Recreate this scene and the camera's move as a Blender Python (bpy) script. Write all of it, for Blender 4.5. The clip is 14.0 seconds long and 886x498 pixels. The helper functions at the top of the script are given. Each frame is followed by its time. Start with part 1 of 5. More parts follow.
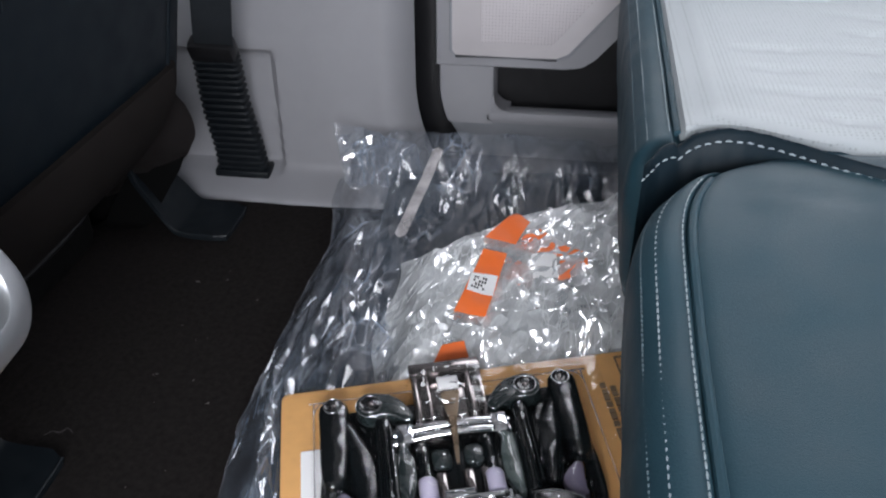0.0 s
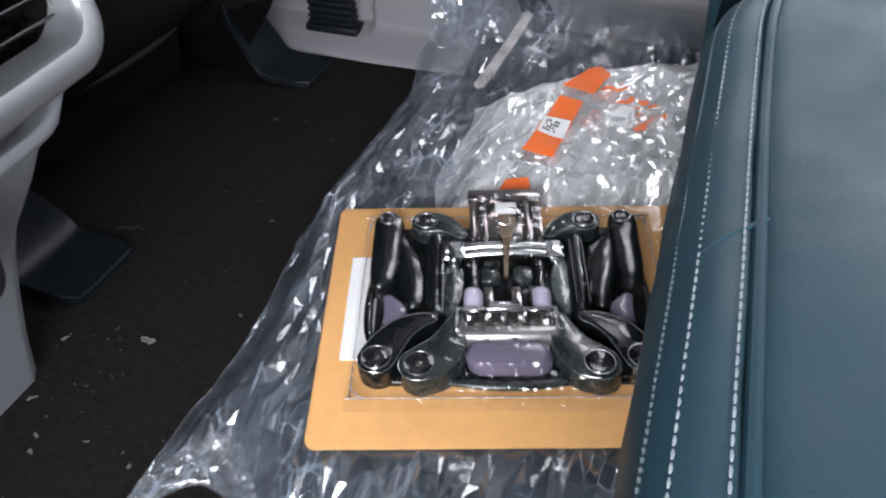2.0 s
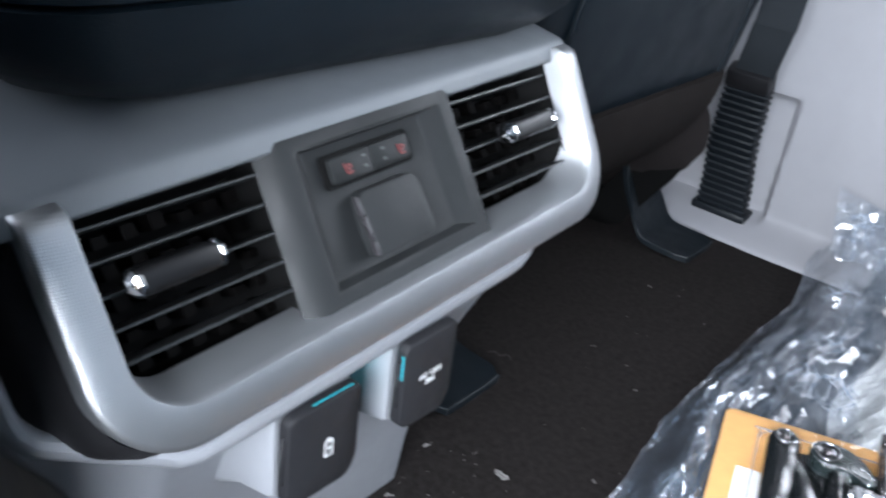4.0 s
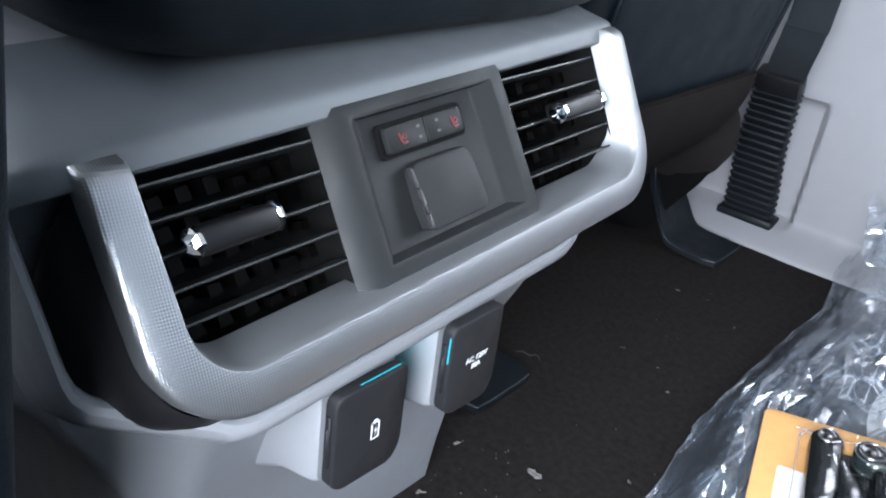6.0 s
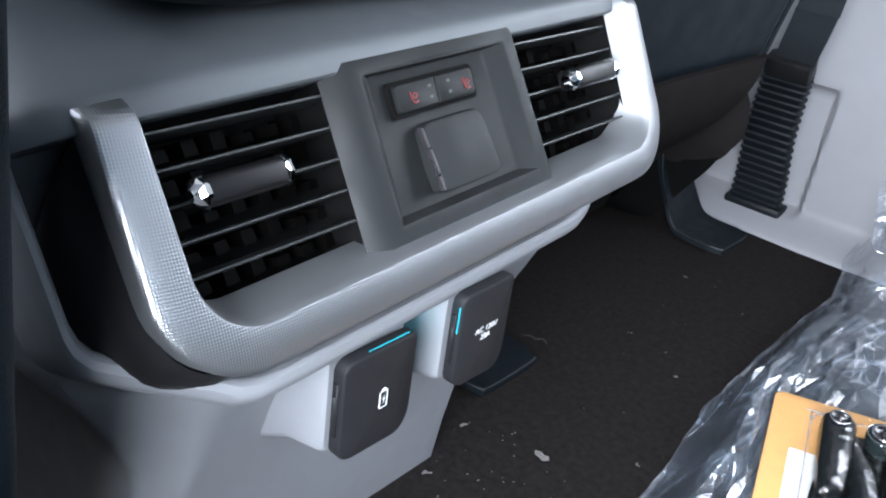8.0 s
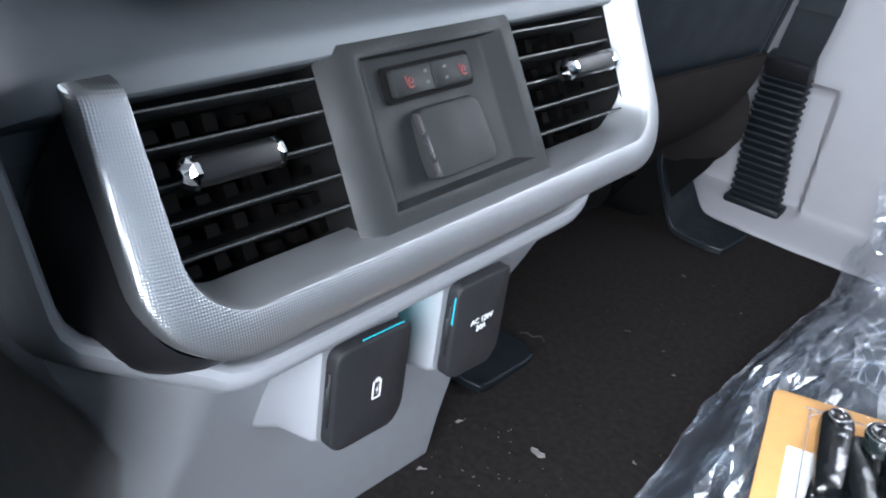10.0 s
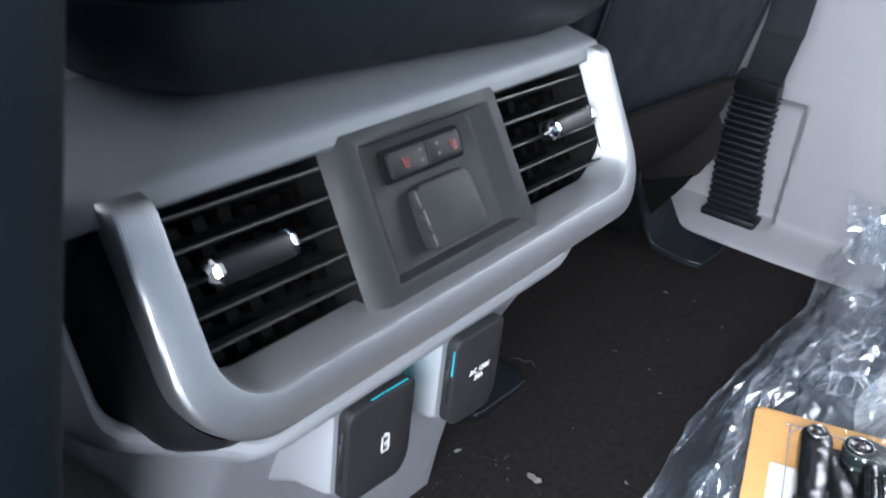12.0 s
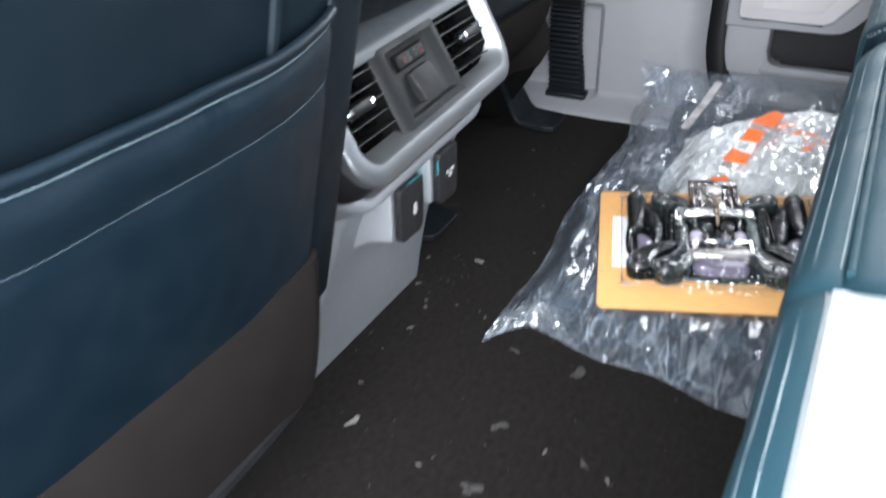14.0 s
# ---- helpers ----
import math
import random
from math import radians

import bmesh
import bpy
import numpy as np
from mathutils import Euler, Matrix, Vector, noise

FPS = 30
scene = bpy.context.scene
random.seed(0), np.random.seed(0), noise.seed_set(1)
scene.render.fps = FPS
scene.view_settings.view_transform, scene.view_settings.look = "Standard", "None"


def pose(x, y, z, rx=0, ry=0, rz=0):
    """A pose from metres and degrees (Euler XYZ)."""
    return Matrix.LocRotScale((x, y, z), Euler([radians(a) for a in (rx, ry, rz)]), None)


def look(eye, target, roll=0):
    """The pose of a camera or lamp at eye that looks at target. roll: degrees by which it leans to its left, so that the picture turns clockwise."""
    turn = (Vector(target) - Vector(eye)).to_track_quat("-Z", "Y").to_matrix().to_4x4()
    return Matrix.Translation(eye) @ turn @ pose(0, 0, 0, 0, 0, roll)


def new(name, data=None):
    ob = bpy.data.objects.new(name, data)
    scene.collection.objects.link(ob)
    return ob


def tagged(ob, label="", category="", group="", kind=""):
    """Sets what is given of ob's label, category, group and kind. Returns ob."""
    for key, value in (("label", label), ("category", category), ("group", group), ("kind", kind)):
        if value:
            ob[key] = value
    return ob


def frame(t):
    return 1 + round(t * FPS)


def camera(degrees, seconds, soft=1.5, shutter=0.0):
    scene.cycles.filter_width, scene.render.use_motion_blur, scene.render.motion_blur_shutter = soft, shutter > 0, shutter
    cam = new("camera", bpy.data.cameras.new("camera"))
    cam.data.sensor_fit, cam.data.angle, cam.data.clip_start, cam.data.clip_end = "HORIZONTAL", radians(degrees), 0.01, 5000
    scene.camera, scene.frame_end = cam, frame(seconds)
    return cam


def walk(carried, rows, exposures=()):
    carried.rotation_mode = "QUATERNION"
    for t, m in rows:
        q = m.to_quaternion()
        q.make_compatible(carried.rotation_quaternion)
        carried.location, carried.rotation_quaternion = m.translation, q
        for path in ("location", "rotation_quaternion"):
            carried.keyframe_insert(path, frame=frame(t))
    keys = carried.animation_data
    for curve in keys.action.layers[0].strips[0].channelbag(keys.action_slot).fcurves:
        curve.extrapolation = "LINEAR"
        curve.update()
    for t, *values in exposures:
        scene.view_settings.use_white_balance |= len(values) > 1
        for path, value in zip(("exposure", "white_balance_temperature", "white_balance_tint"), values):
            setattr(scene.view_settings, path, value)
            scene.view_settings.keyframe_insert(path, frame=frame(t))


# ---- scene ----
cam = camera(55.5, 14.0, soft=2.0, shutter=0.5)
PATH = [
    (0, (-0.039, -0.027, 0.647), (-0.287, 1.637, -0.433), -0.3),
    (0.5, (-0.025, -0.046, 0.632), (-0.318, 1.65, -0.386), 0.4),
    (1, (-0.016, -0.061, 0.588), (-0.378, 1.515, -0.588), 1.4),
    (1.5, (-0.01, -0.069, 0.555), (-0.353, 1.474, -0.67), 1.9),
    (2, (-0.002, -0.082, 0.545), (-0.435, 1.47, -0.64), 1.9),
    (2.5, (-0.006, -0.085, 0.55), (-0.491, 1.465, -0.617), 2.8),
    (3, (-0.015, -0.091, 0.545), (-0.658, 1.446, -0.561), 6.0),
    (3.5, (-0.066, -0.106, 0.548), (-0.954, 1.379, -0.456), 7.9),
    (4, (-0.126, -0.12, 0.544), (-1.194, 1.288, -0.393), 7.4),
    (4.2, (-0.134, -0.126, 0.534), (-1.232, 1.267, -0.389), 7.0),
    (6.3, (-0.144, -0.134, 0.509), (-1.235, 1.278, -0.394), 7.9),
    (6.5, (-0.145, -0.133, 0.503), (-1.231, 1.277, -0.409), 8.0),
    (7, (-0.144, -0.134, 0.499), (-1.238, 1.266, -0.419), 7.8),
    (7.5, (-0.147, -0.136, 0.499), (-1.249, 1.264, -0.408), 7.6),
    (8, (-0.144, -0.135, 0.495), (-1.243, 1.27, -0.41), 7.9),
    (8.5, (-0.144, -0.135, 0.492), (-1.243, 1.27, -0.413), 8.2),
    (11, (-0.142, -0.13, 0.484), (-1.242, 1.287, -0.4), 8.4),
    (11.5, (-0.146, -0.13, 0.493), (-1.24, 1.301, -0.376), 8.1),
    (12, (-0.144, -0.151, 0.529), (-1.214, 1.287, -0.36), 6.5),
    (12.5, (-0.135, -0.217, 0.574), (-1.133, 1.29, -0.282), 6.2),
    (13, (-0.108, -0.323, 0.606), (-0.989, 1.221, -0.312), 5.3),
    (13.5, (-0.052, -0.439, 0.636), (-0.808, 1.159, -0.3), 3.3),
    (14, (0.01, -0.597, 0.631), (-0.76, 0.969, -0.345), -0.3),
]
EXPOSURES = [(0.0, -0.09, 6450, 15), (1.0, 0.06, 6450, 16), (2.6, 0.11, 6500, 16), (3.5, 0.33, 6300, 13), (4.0, 1.05, 6080, 12), (4.2, 1.07, 6060, 12), (6.3, 1.05, 6070, 12), (11.5, 1.06, 6070, 12), (12.0, 0.97, 6100, 12), (12.5, 0.76, 6200, 13), (13.5, 0.82, 6300, 11), (14.0, 0.64, 6350, 11)]
walk(cam, [(t, look(eye, target, roll)) for t, eye, target, roll in PATH], EXPOSURES)


# ---- world and light ----
world = bpy.data.worlds.new("world")
scene.world = world
world.use_nodes = True
wn, wl = world.node_tree.nodes, world.node_tree.links
sky = wn.new("ShaderNodeTexSky")
sky.sky_type, sky.sun_disc = "NISHITA", False
sky.sun_elevation, sky.sun_rotation = radians(48), radians(150)
wl.new(sky.outputs[0], wn["Background"].inputs[0])
wn["Background"].inputs[1].default_value = 0.10


def area(name, m, sx, sy, watts, colour):
    lamp = bpy.data.lights.new(name, "AREA")
    lamp.shape, lamp.size, lamp.size_y, lamp.energy, lamp.color = "RECTANGLE", sx, sy, watts, colour
    ob = new(name, lamp)
    ob.matrix_world = m
    return ob


SKYLIGHT = (0.93, 0.97, 1.0)
sun = new("sun", bpy.data.lights.new("sun", "SUN"))
sun.data.energy, sun.data.angle, sun.data.color = 0.8, radians(12), (1.0, 0.97, 0.92)
sun.matrix_world = look((0, 0, 4), (0.55, 1.6, 0))
area("near_door_light", look((0.08, -0.87, 0.68), (-0.04, 0.4, 0.20)), 0.80, 0.62, 42.0, SKYLIGHT)
area("far_window_light", look((0.28, 1.32, 0.88), (0.05, 0.3, 0.2)), 0.95, 0.50, 9.5, SKYLIGHT)
area("rear_window_light", look((0.93, 0.2, 0.98), (-0.3, 0.2, 0.3)), 1.3, 0.36, 1.6, SKYLIGHT)
area("front_window_light", look((-1.15, -0.80, 0.95), (-0.9, 0.4, 0.4)), 0.95, 0.50, 7.5, SKYLIGHT)
area("windscreen_light", look((-1.75, 0.2, 1.0), (-0.3, 0.2, 0.5)), 1.3, 0.5, 5.0, SKYLIGHT)


# ---- materials ----
def mat(name, base, rough=0.5, metal=0.0, vary=0.12, scale=40.0, bump=0.0, bscale=900.0, spec=0.5, detail=4.0, coat=0.0, sheen=0.0, rvary=0.08, bdist=0.0006):
    """Procedural paint: two scales of tone, roughness variation and fine relief."""
    m = bpy.data.materials.new(name)
    m.use_nodes = True
    n, l = m.node_tree.nodes, m.node_tree.links
    b = n["Principled BSDF"]
    b.inputs["Metallic"].default_value = metal
    b.inputs["Specular IOR Level"].default_value = spec
    b.inputs["Coat Weight"].default_value = coat
    b.inputs["Sheen Weight"].default_value = sheen
    co = n.new("ShaderNodeTexCoord")
    big, small = n.new("ShaderNodeTexNoise"), n.new("ShaderNodeTexNoise")
    big.inputs["Scale"].default_value, small.inputs["Scale"].default_value = scale * 0.2, scale
    big.inputs["Detail"].default_value = small.inputs["Detail"].default_value = detail
    mix = n.new("ShaderNodeMath")
    mix.operation = "ADD"
    for k, t in enumerate((big, small)):
        l.new(co.outputs["Object"], t.inputs["Vector"])
        l.new(t.outputs["Fac"], mix.inputs[k])
    ramp = n.new("ShaderNodeMapRange")
    ramp.inputs["From Min"].default_value, ramp.inputs["From Max"].default_value = 0.6, 1.4
    ramp.inputs["To Min"].default_value, ramp.inputs["To Max"].default_value = 1 - vary, 1 + vary
    l.new(mix.outputs[0], ramp.inputs["Value"])
    tone = n.new("ShaderNodeMix")
    tone.data_type, tone.blend_type = "RGBA", "MULTIPLY"
    tone.inputs["Factor"].default_value = 1.0
    tone.inputs["A"].default_value = (*base, 1)
    l.new(ramp.outputs[0], tone.inputs["B"])
    l.new(tone.outputs["Result"], b.inputs["Base Color"])
    rr = n.new("ShaderNodeMapRange")
    rr.inputs["From Min"].default_value, rr.inputs["From Max"].default_value = 0.3, 0.7
    rr.inputs["To Min"].default_value, rr.inputs["To Max"].default_value = max(0.02, rough - rvary), min(1.0, rough + rvary)
    l.new(small.outputs["Fac"], rr.inputs["Value"])
    l.new(rr.outputs[0], b.inputs["Roughness"])
    if bump:
        fine, bp = n.new("ShaderNodeTexNoise"), n.new("ShaderNodeBump")
        fine.inputs["Scale"].default_value, fine.inputs["Detail"].default_value = bscale, 3.0
        l.new(co.outputs["Object"], fine.inputs["Vector"])
        bp.inputs["Strength"].default_value, bp.inputs["Distance"].default_value = bump, bdist
        l.new(fine.outputs["Fac"], bp.inputs["Height"])
        l.new(bp.outputs[0], b.inputs["Normal"])
    return m


def glow(name, colour, strength):
    m = bpy.data.materials.new(name)
    m.use_nodes = True
    b = m.node_tree.nodes["Principled BSDF"]
    b.inputs["Base Color"].default_value = (*colour, 1)
    b.inputs["Emission Color"].default_value = (*colour, 1)
    b.inputs["Emission Strength"].default_value = strength
    return m


def film(name, cover, haze, amount, rough, size, depth, crease_glint, stretch=(1.0, 1.0, 1.0), turn=0.0, facet=0.0, cell=40.0, edge_glint=0.0):
    """Clear crumpled plastic film: see-through, glossy, with folded facets and white crease lines painted in as glints.
    """
    m = bpy.data.materials.new(name)
    m.use_nodes = True
    n, l = m.node_tree.nodes, m.node_tree.links
    n.remove(n["Principled BSDF"])

    def math_node(kind, a, b):
        q = n.new("ShaderNodeMath")
        q.operation = kind
        for i, v in enumerate((a, b)):
            if isinstance(v, (int, float)):
                q.inputs[i].default_value = v
            elif v is not None:
                l.new(v, q.inputs[i])
        return q.outputs[0]
    clear, gloss, dull = n.new("ShaderNodeBsdfTransparent"), n.new("ShaderNodeBsdfGlossy"), n.new("ShaderNodeBsdfDiffuse")
    gloss.inputs["Roughness"].default_value = rough
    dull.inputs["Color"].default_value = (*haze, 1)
    co, place = n.new("ShaderNodeTexCoord"), n.new("ShaderNodeMapping")
    place.inputs["Scale"].default_value = stretch
    place.inputs["Rotation"].default_value = (0, 0, turn)
    l.new(co.outputs["Object"], place.inputs["Vector"])
    folds = []
    for k, (f, warp) in enumerate(((1.0, 0.9), (2.6, 0.6))):
        no = n.new("ShaderNodeTexNoise")
        no.inputs["Scale"].default_value, no.inputs["Detail"].default_value, no.inputs["Distortion"].default_value = size * f, 1.0, warp
        l.new(place.outputs[0], no.inputs["Vector"])
        folds.append(math_node("ABSOLUTE", math_node("SUBTRACT", no.outputs["Fac"], 0.5), None))
    height = math_node("ADD", folds[0], math_node("MULTIPLY", folds[1], 0.25))
    bp = n.new("ShaderNodeBump")
    bp.invert = True
    bp.inputs["Strength"].default_value, bp.inputs["Distance"].default_value = 1.0, depth
    l.new(height, bp.inputs["Height"])
    facing = bp.outputs[0]
    ridges = []
    if facet:
        # flat folded facets: each cell leans its own way
        warp, bent = n.new("ShaderNodeTexNoise"), n.new("ShaderNodeVectorMath")
        warp.inputs["Scale"].default_value = cell * 0.8
        bent.operation = "MULTIPLY_ADD"
        bent.inputs[1].default_value = (0.45 / cell,) * 3
        l.new(place.outputs[0], warp.inputs["Vector"])
        l.new(warp.outputs["Color"], bent.inputs[0])
        l.new(place.outputs[0], bent.inputs[2])
        for k, (f, lean) in enumerate(((1.0, facet), (2.4, facet * 0.6))):
            vo, mid, sc, tot = n.new("ShaderNodeTexVoronoi"), n.new("ShaderNodeVectorMath"), n.new("ShaderNodeVectorMath"), n.new("ShaderNodeVectorMath")
            vo.inputs["Scale"].default_value = cell * f
            mid.operation, sc.operation, tot.operation = "SUBTRACT", "SCALE", "ADD"
            mid.inputs[1].default_value = (0.5, 0.5, 0.5)
            sc.inputs["Scale"].default_value = lean
            l.new(bent.outputs[0], vo.inputs["Vector"])
            l.new(vo.outputs["Color"], mid.inputs[0])
            l.new(mid.outputs[0], sc.inputs[0])
            l.new(facing, tot.inputs[0])
            l.new(sc.outputs[0], tot.inputs[1])
            facing = tot.outputs[0]
            # white lines painted along the facet edges as glints, broken off here and there
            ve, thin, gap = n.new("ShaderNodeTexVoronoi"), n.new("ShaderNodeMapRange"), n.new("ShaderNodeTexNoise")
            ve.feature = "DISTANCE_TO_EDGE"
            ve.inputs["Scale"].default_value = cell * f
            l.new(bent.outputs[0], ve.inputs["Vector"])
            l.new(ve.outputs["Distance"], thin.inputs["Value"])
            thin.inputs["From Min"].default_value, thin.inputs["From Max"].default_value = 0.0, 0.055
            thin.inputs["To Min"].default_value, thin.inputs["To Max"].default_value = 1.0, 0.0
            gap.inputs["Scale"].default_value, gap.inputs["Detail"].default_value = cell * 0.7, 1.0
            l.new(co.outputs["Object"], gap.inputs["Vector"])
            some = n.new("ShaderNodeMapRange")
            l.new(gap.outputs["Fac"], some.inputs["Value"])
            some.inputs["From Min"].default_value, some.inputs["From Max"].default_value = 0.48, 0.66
            some.inputs["To Max"].default_value = edge_glint * (1.0 if k == 0 else 0.8)
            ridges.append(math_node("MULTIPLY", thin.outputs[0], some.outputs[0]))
        unit = n.new("ShaderNodeVectorMath")
        unit.operation = "NORMALIZE"
        l.new(facing, unit.inputs[0])
        facing = unit.outputs[0]
    l.new(facing, gloss.inputs["Normal"])
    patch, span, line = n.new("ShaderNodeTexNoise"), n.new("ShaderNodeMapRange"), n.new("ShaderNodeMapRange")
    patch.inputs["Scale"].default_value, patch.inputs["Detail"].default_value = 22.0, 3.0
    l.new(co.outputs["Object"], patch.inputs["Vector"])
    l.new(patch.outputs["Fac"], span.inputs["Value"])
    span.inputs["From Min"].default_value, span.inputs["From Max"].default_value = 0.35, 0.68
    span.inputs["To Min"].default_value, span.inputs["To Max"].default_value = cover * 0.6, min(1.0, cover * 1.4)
    # pale lines painted along the folds in place of glints
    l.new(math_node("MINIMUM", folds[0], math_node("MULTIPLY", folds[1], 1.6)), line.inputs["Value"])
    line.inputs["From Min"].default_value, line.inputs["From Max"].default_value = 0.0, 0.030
    line.inputs["To Min"].default_value, line.inputs["To Max"].default_value = crease_glint, 0.0
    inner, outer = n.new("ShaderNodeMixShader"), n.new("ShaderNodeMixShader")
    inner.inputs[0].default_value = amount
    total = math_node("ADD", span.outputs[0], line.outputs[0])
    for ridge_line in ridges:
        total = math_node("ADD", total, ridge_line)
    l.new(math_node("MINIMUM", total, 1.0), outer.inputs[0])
    l.new(gloss.outputs[0], inner.inputs[1])
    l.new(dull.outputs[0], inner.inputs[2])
    l.new(clear.outputs[0], outer.inputs[1])
    l.new(inner.outputs[0], outer.inputs[2])
    l.new(outer.outputs[0], n["Material Output"].inputs[0])
    return m


CARPET = mat("black_carpet", (0.0235, 0.0208, 0.0200), 0.95, 0, 0.40, 700, 1.0, 1400, 0.03, bdist=0.003)
BROW = mat("slate_grey_plastic", (0.106, 0.115, 0.124), 0.45, 0, 0.05, 60, 0.25, 1800, 0.32)
GREY = mat("grey_plastic", (0.225, 0.233, 0.250), 0.42, 0, 0.05, 60, 0.25, 1800, 0.3)
PALE = mat("pale_grey_plastic", (0.252, 0.251, 0.265), 0.55, 0, 0.05, 40, 0.25, 1600, 0.4)
SILVER = mat("satin_silver", (0.32, 0.332, 0.345), 0.36, 0.88, 0.03, 120, 0.0, 2600, 0.5, rvary=0.012)


def knurled(m):
    """Adds fine crossing ribs, as on a knurled trim."""
    n, l = m.node_tree.nodes, m.node_tree.links
    co, add, bp = n.new("ShaderNodeTexCoord"), n.new("ShaderNodeMath"), n.new("ShaderNodeBump")
    for k, axis in enumerate("YZ"):
        wave = n.new("ShaderNodeTexWave")
        wave.bands_direction = axis
        wave.inputs["Scale"].default_value = 255
        l.new(co.outputs["Object"], wave.inputs["Vector"])
        l.new(wave.outputs["Fac"], add.inputs[k])
    l.new(add.outputs[0], bp.inputs["Height"])
    bp.inputs["Strength"].default_value, bp.inputs["Distance"].default_value = 0.20, 0.0004
    l.new(bp.outputs[0], n["Principled BSDF"].inputs["Normal"])


knurled(SILVER)
LIP = mat("smooth_satin_metal", (0.38, 0.395, 0.408), 0.36, 0.80, 0.03, 120, 0.0, 2600, 0.5, rvary=0.02)
BLACK = mat("black_plastic", (0.0085, 0.0085, 0.0095), 0.42, 0, 0.15, 60, 0.12, 1500, 0.30)
COVER = mat("matt_cover_plastic", (0.0115, 0.0117, 0.0135), 0.62, 0, 0.08, 60, 0.2, 1500, 0.25)
CHARCOAL = mat("charcoal_plastic", (0.0118, 0.0130, 0.0136), 0.55, 0, 0.10, 60, 0.25, 1500, 0.30)
GLOSS = mat("gloss_black", (0.008, 0.008, 0.009), 0.12, 0, 0.1, 30, 0, 1, 0.6, rvary=0.04)
CHROME = mat("chrome", (0.85, 0.86, 0.88), 0.08, 1.0, 0.03, 30, 0, 1, rvary=0.03)
LEATHER = mat("teal_leather", (0.0170, 0.0500, 0.0675), 0.52, 0, 0.10, 25, 0.45, 1100, 0.24)
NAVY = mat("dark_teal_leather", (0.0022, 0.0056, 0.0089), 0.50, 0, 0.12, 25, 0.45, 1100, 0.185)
SEAT_THREAD = mat("muted_thread", (0.065, 0.095, 0.112), 0.8, 0, 0.1, 300)
THREAD = mat("pale_thread", (0.27, 0.32, 0.34), 0.8, 0, 0.1, 300)
FABRIC = mat("brown_grey_fabric", (0.0135, 0.0115, 0.0108), 0.9, 0, 0.2, 150, 0.8, 1300, 0.05)
RUBBER = mat("dark_rubber", (0.0032, 0.0052, 0.0074), 0.5, 0, 0.15, 60, 0.3, 900, 0.30)
WEB = mat("belt_webbing", (0.014, 0.017, 0.020), 0.8, 0, 0.15, 200, 0.6, 1500, 0.2)
KRAFT = mat("kraft_card", (0.72, 0.39, 0.145), 0.7, 0, 0.08, 90, 0.2, 700, 0.3)
LABEL = mat("white_label_paper", (0.90, 0.90, 0.90), 0.6, 0, 0.03, 60)
PAPER = mat("white_paper", (0.78, 0.78, 0.78), 0.6, 0, 0.04, 60)
INK = mat("brown_print", (0.17, 0.11, 0.06), 0.7)
ORANGE = mat("orange_label", (0.85, 0.16, 0.025), 0.5, 0, 0.08, 60)
PALE_LILAC = mat("pale_lilac_plastic", (0.60, 0.56, 0.72), 0.35, 0, 0.06, 60)
LILAC = mat("lilac_plastic", (0.175, 0.152, 0.215), 0.16, 0, 0.08, 60)
FILM = film("bag_film", 0.30, (0.36, 0.44, 0.55), 0.40, 0.18, 15, 0.0035, 0.07, stretch=(1.5, 0.75, 1.0), turn=0.22, facet=0.23, cell=20.0, edge_glint=0.85)
CRUMPLE = film("crumpled_corner_film", 0.20, (0.75, 0.80, 0.85), 0.25, 0.14, 30, 0.004, 0.10, facet=0.42, cell=38.0, edge_glint=0.9)
# The dull white haze stands in for window light reflected by the pouch.
FILM2 = film("crumpled_film", 0.86, (0.93, 0.965, 0.98), 0.44, 0.17, 30, 0.0034, 0.10, stretch=(1.9, 0.55, 1.0), turn=0.6, facet=0.46, cell=30.0, edge_glint=1.0)
EDGE = film("film_edge", 0.30, (0.42, 0.42, 0.46), 0.75, 0.3, 60, 0.01, 0.1)
MILKY = film("milky_film", 0.46, (0.78, 0.74, 0.74), 0.8, 0.3, 60, 0.01, 0.1)
BLISTER = film("blister_film", 0.070, (0.6, 0.6, 0.62), 0.03, 0.05, 22, 0.0035, 0.0, facet=0.10, cell=70.0)
LINT = mat("lint", (0.15, 0.143, 0.138), 0.9)
TEAL_GLINT = glow("teal_glint", (0.02, 0.42, 0.50), 0.06)
RED = glow("red_mark", (0.13, 0.02, 0.02), 0.035)
DIM_MARK = mat("dim_grey_print", (0.055, 0.06, 0.06), 0.6)
HINGE = mat("hinge_plastic", (0.022, 0.020, 0.022), 0.25, 0, 0.1, 40)
WHITE_MARK = mat("white_print", (0.55, 0.565, 0.57), 0.5)
HEADLINER = mat("grey_headliner", (0.35, 0.35, 0.35), 0.9, 0, 0.08, 80)


# ---- mesh helpers ----
def finish(name, bm, material, smooth=True):
    bmesh.ops.recalc_face_normals(bm, faces=bm.faces)
    me = bpy.data.meshes.new(name)
    bm.to_mesh(me)
    bm.free()
    me.materials.append(material)
    if smooth:
        me.shade_smooth()
        me.set_sharp_from_angle(angle=radians(38))
    return me


def thing(name, label, category, group="", kind="", at=(0, 0, 0)):
    ob = new(name)
    ob.location = at
    ob.empty_display_size = 0.02
    return tagged(ob, label, category, group, kind)


def part(name, bm, material, parent=None, label="", smooth=True):
    ob = new(name, finish(name, bm, material, smooth))
    if parent:
        ob.parent = parent
        if parent.type == "EMPTY":
            ob.matrix_parent_inverse = Matrix.Translation(-Vector(parent.location))
    if label:
        ob["label"] = label
    return ob


def whole(name, bm, material, label, category, group="", kind="", smooth=True):
    return tagged(part(name, bm, material, None, "", smooth), label, category, group, kind)


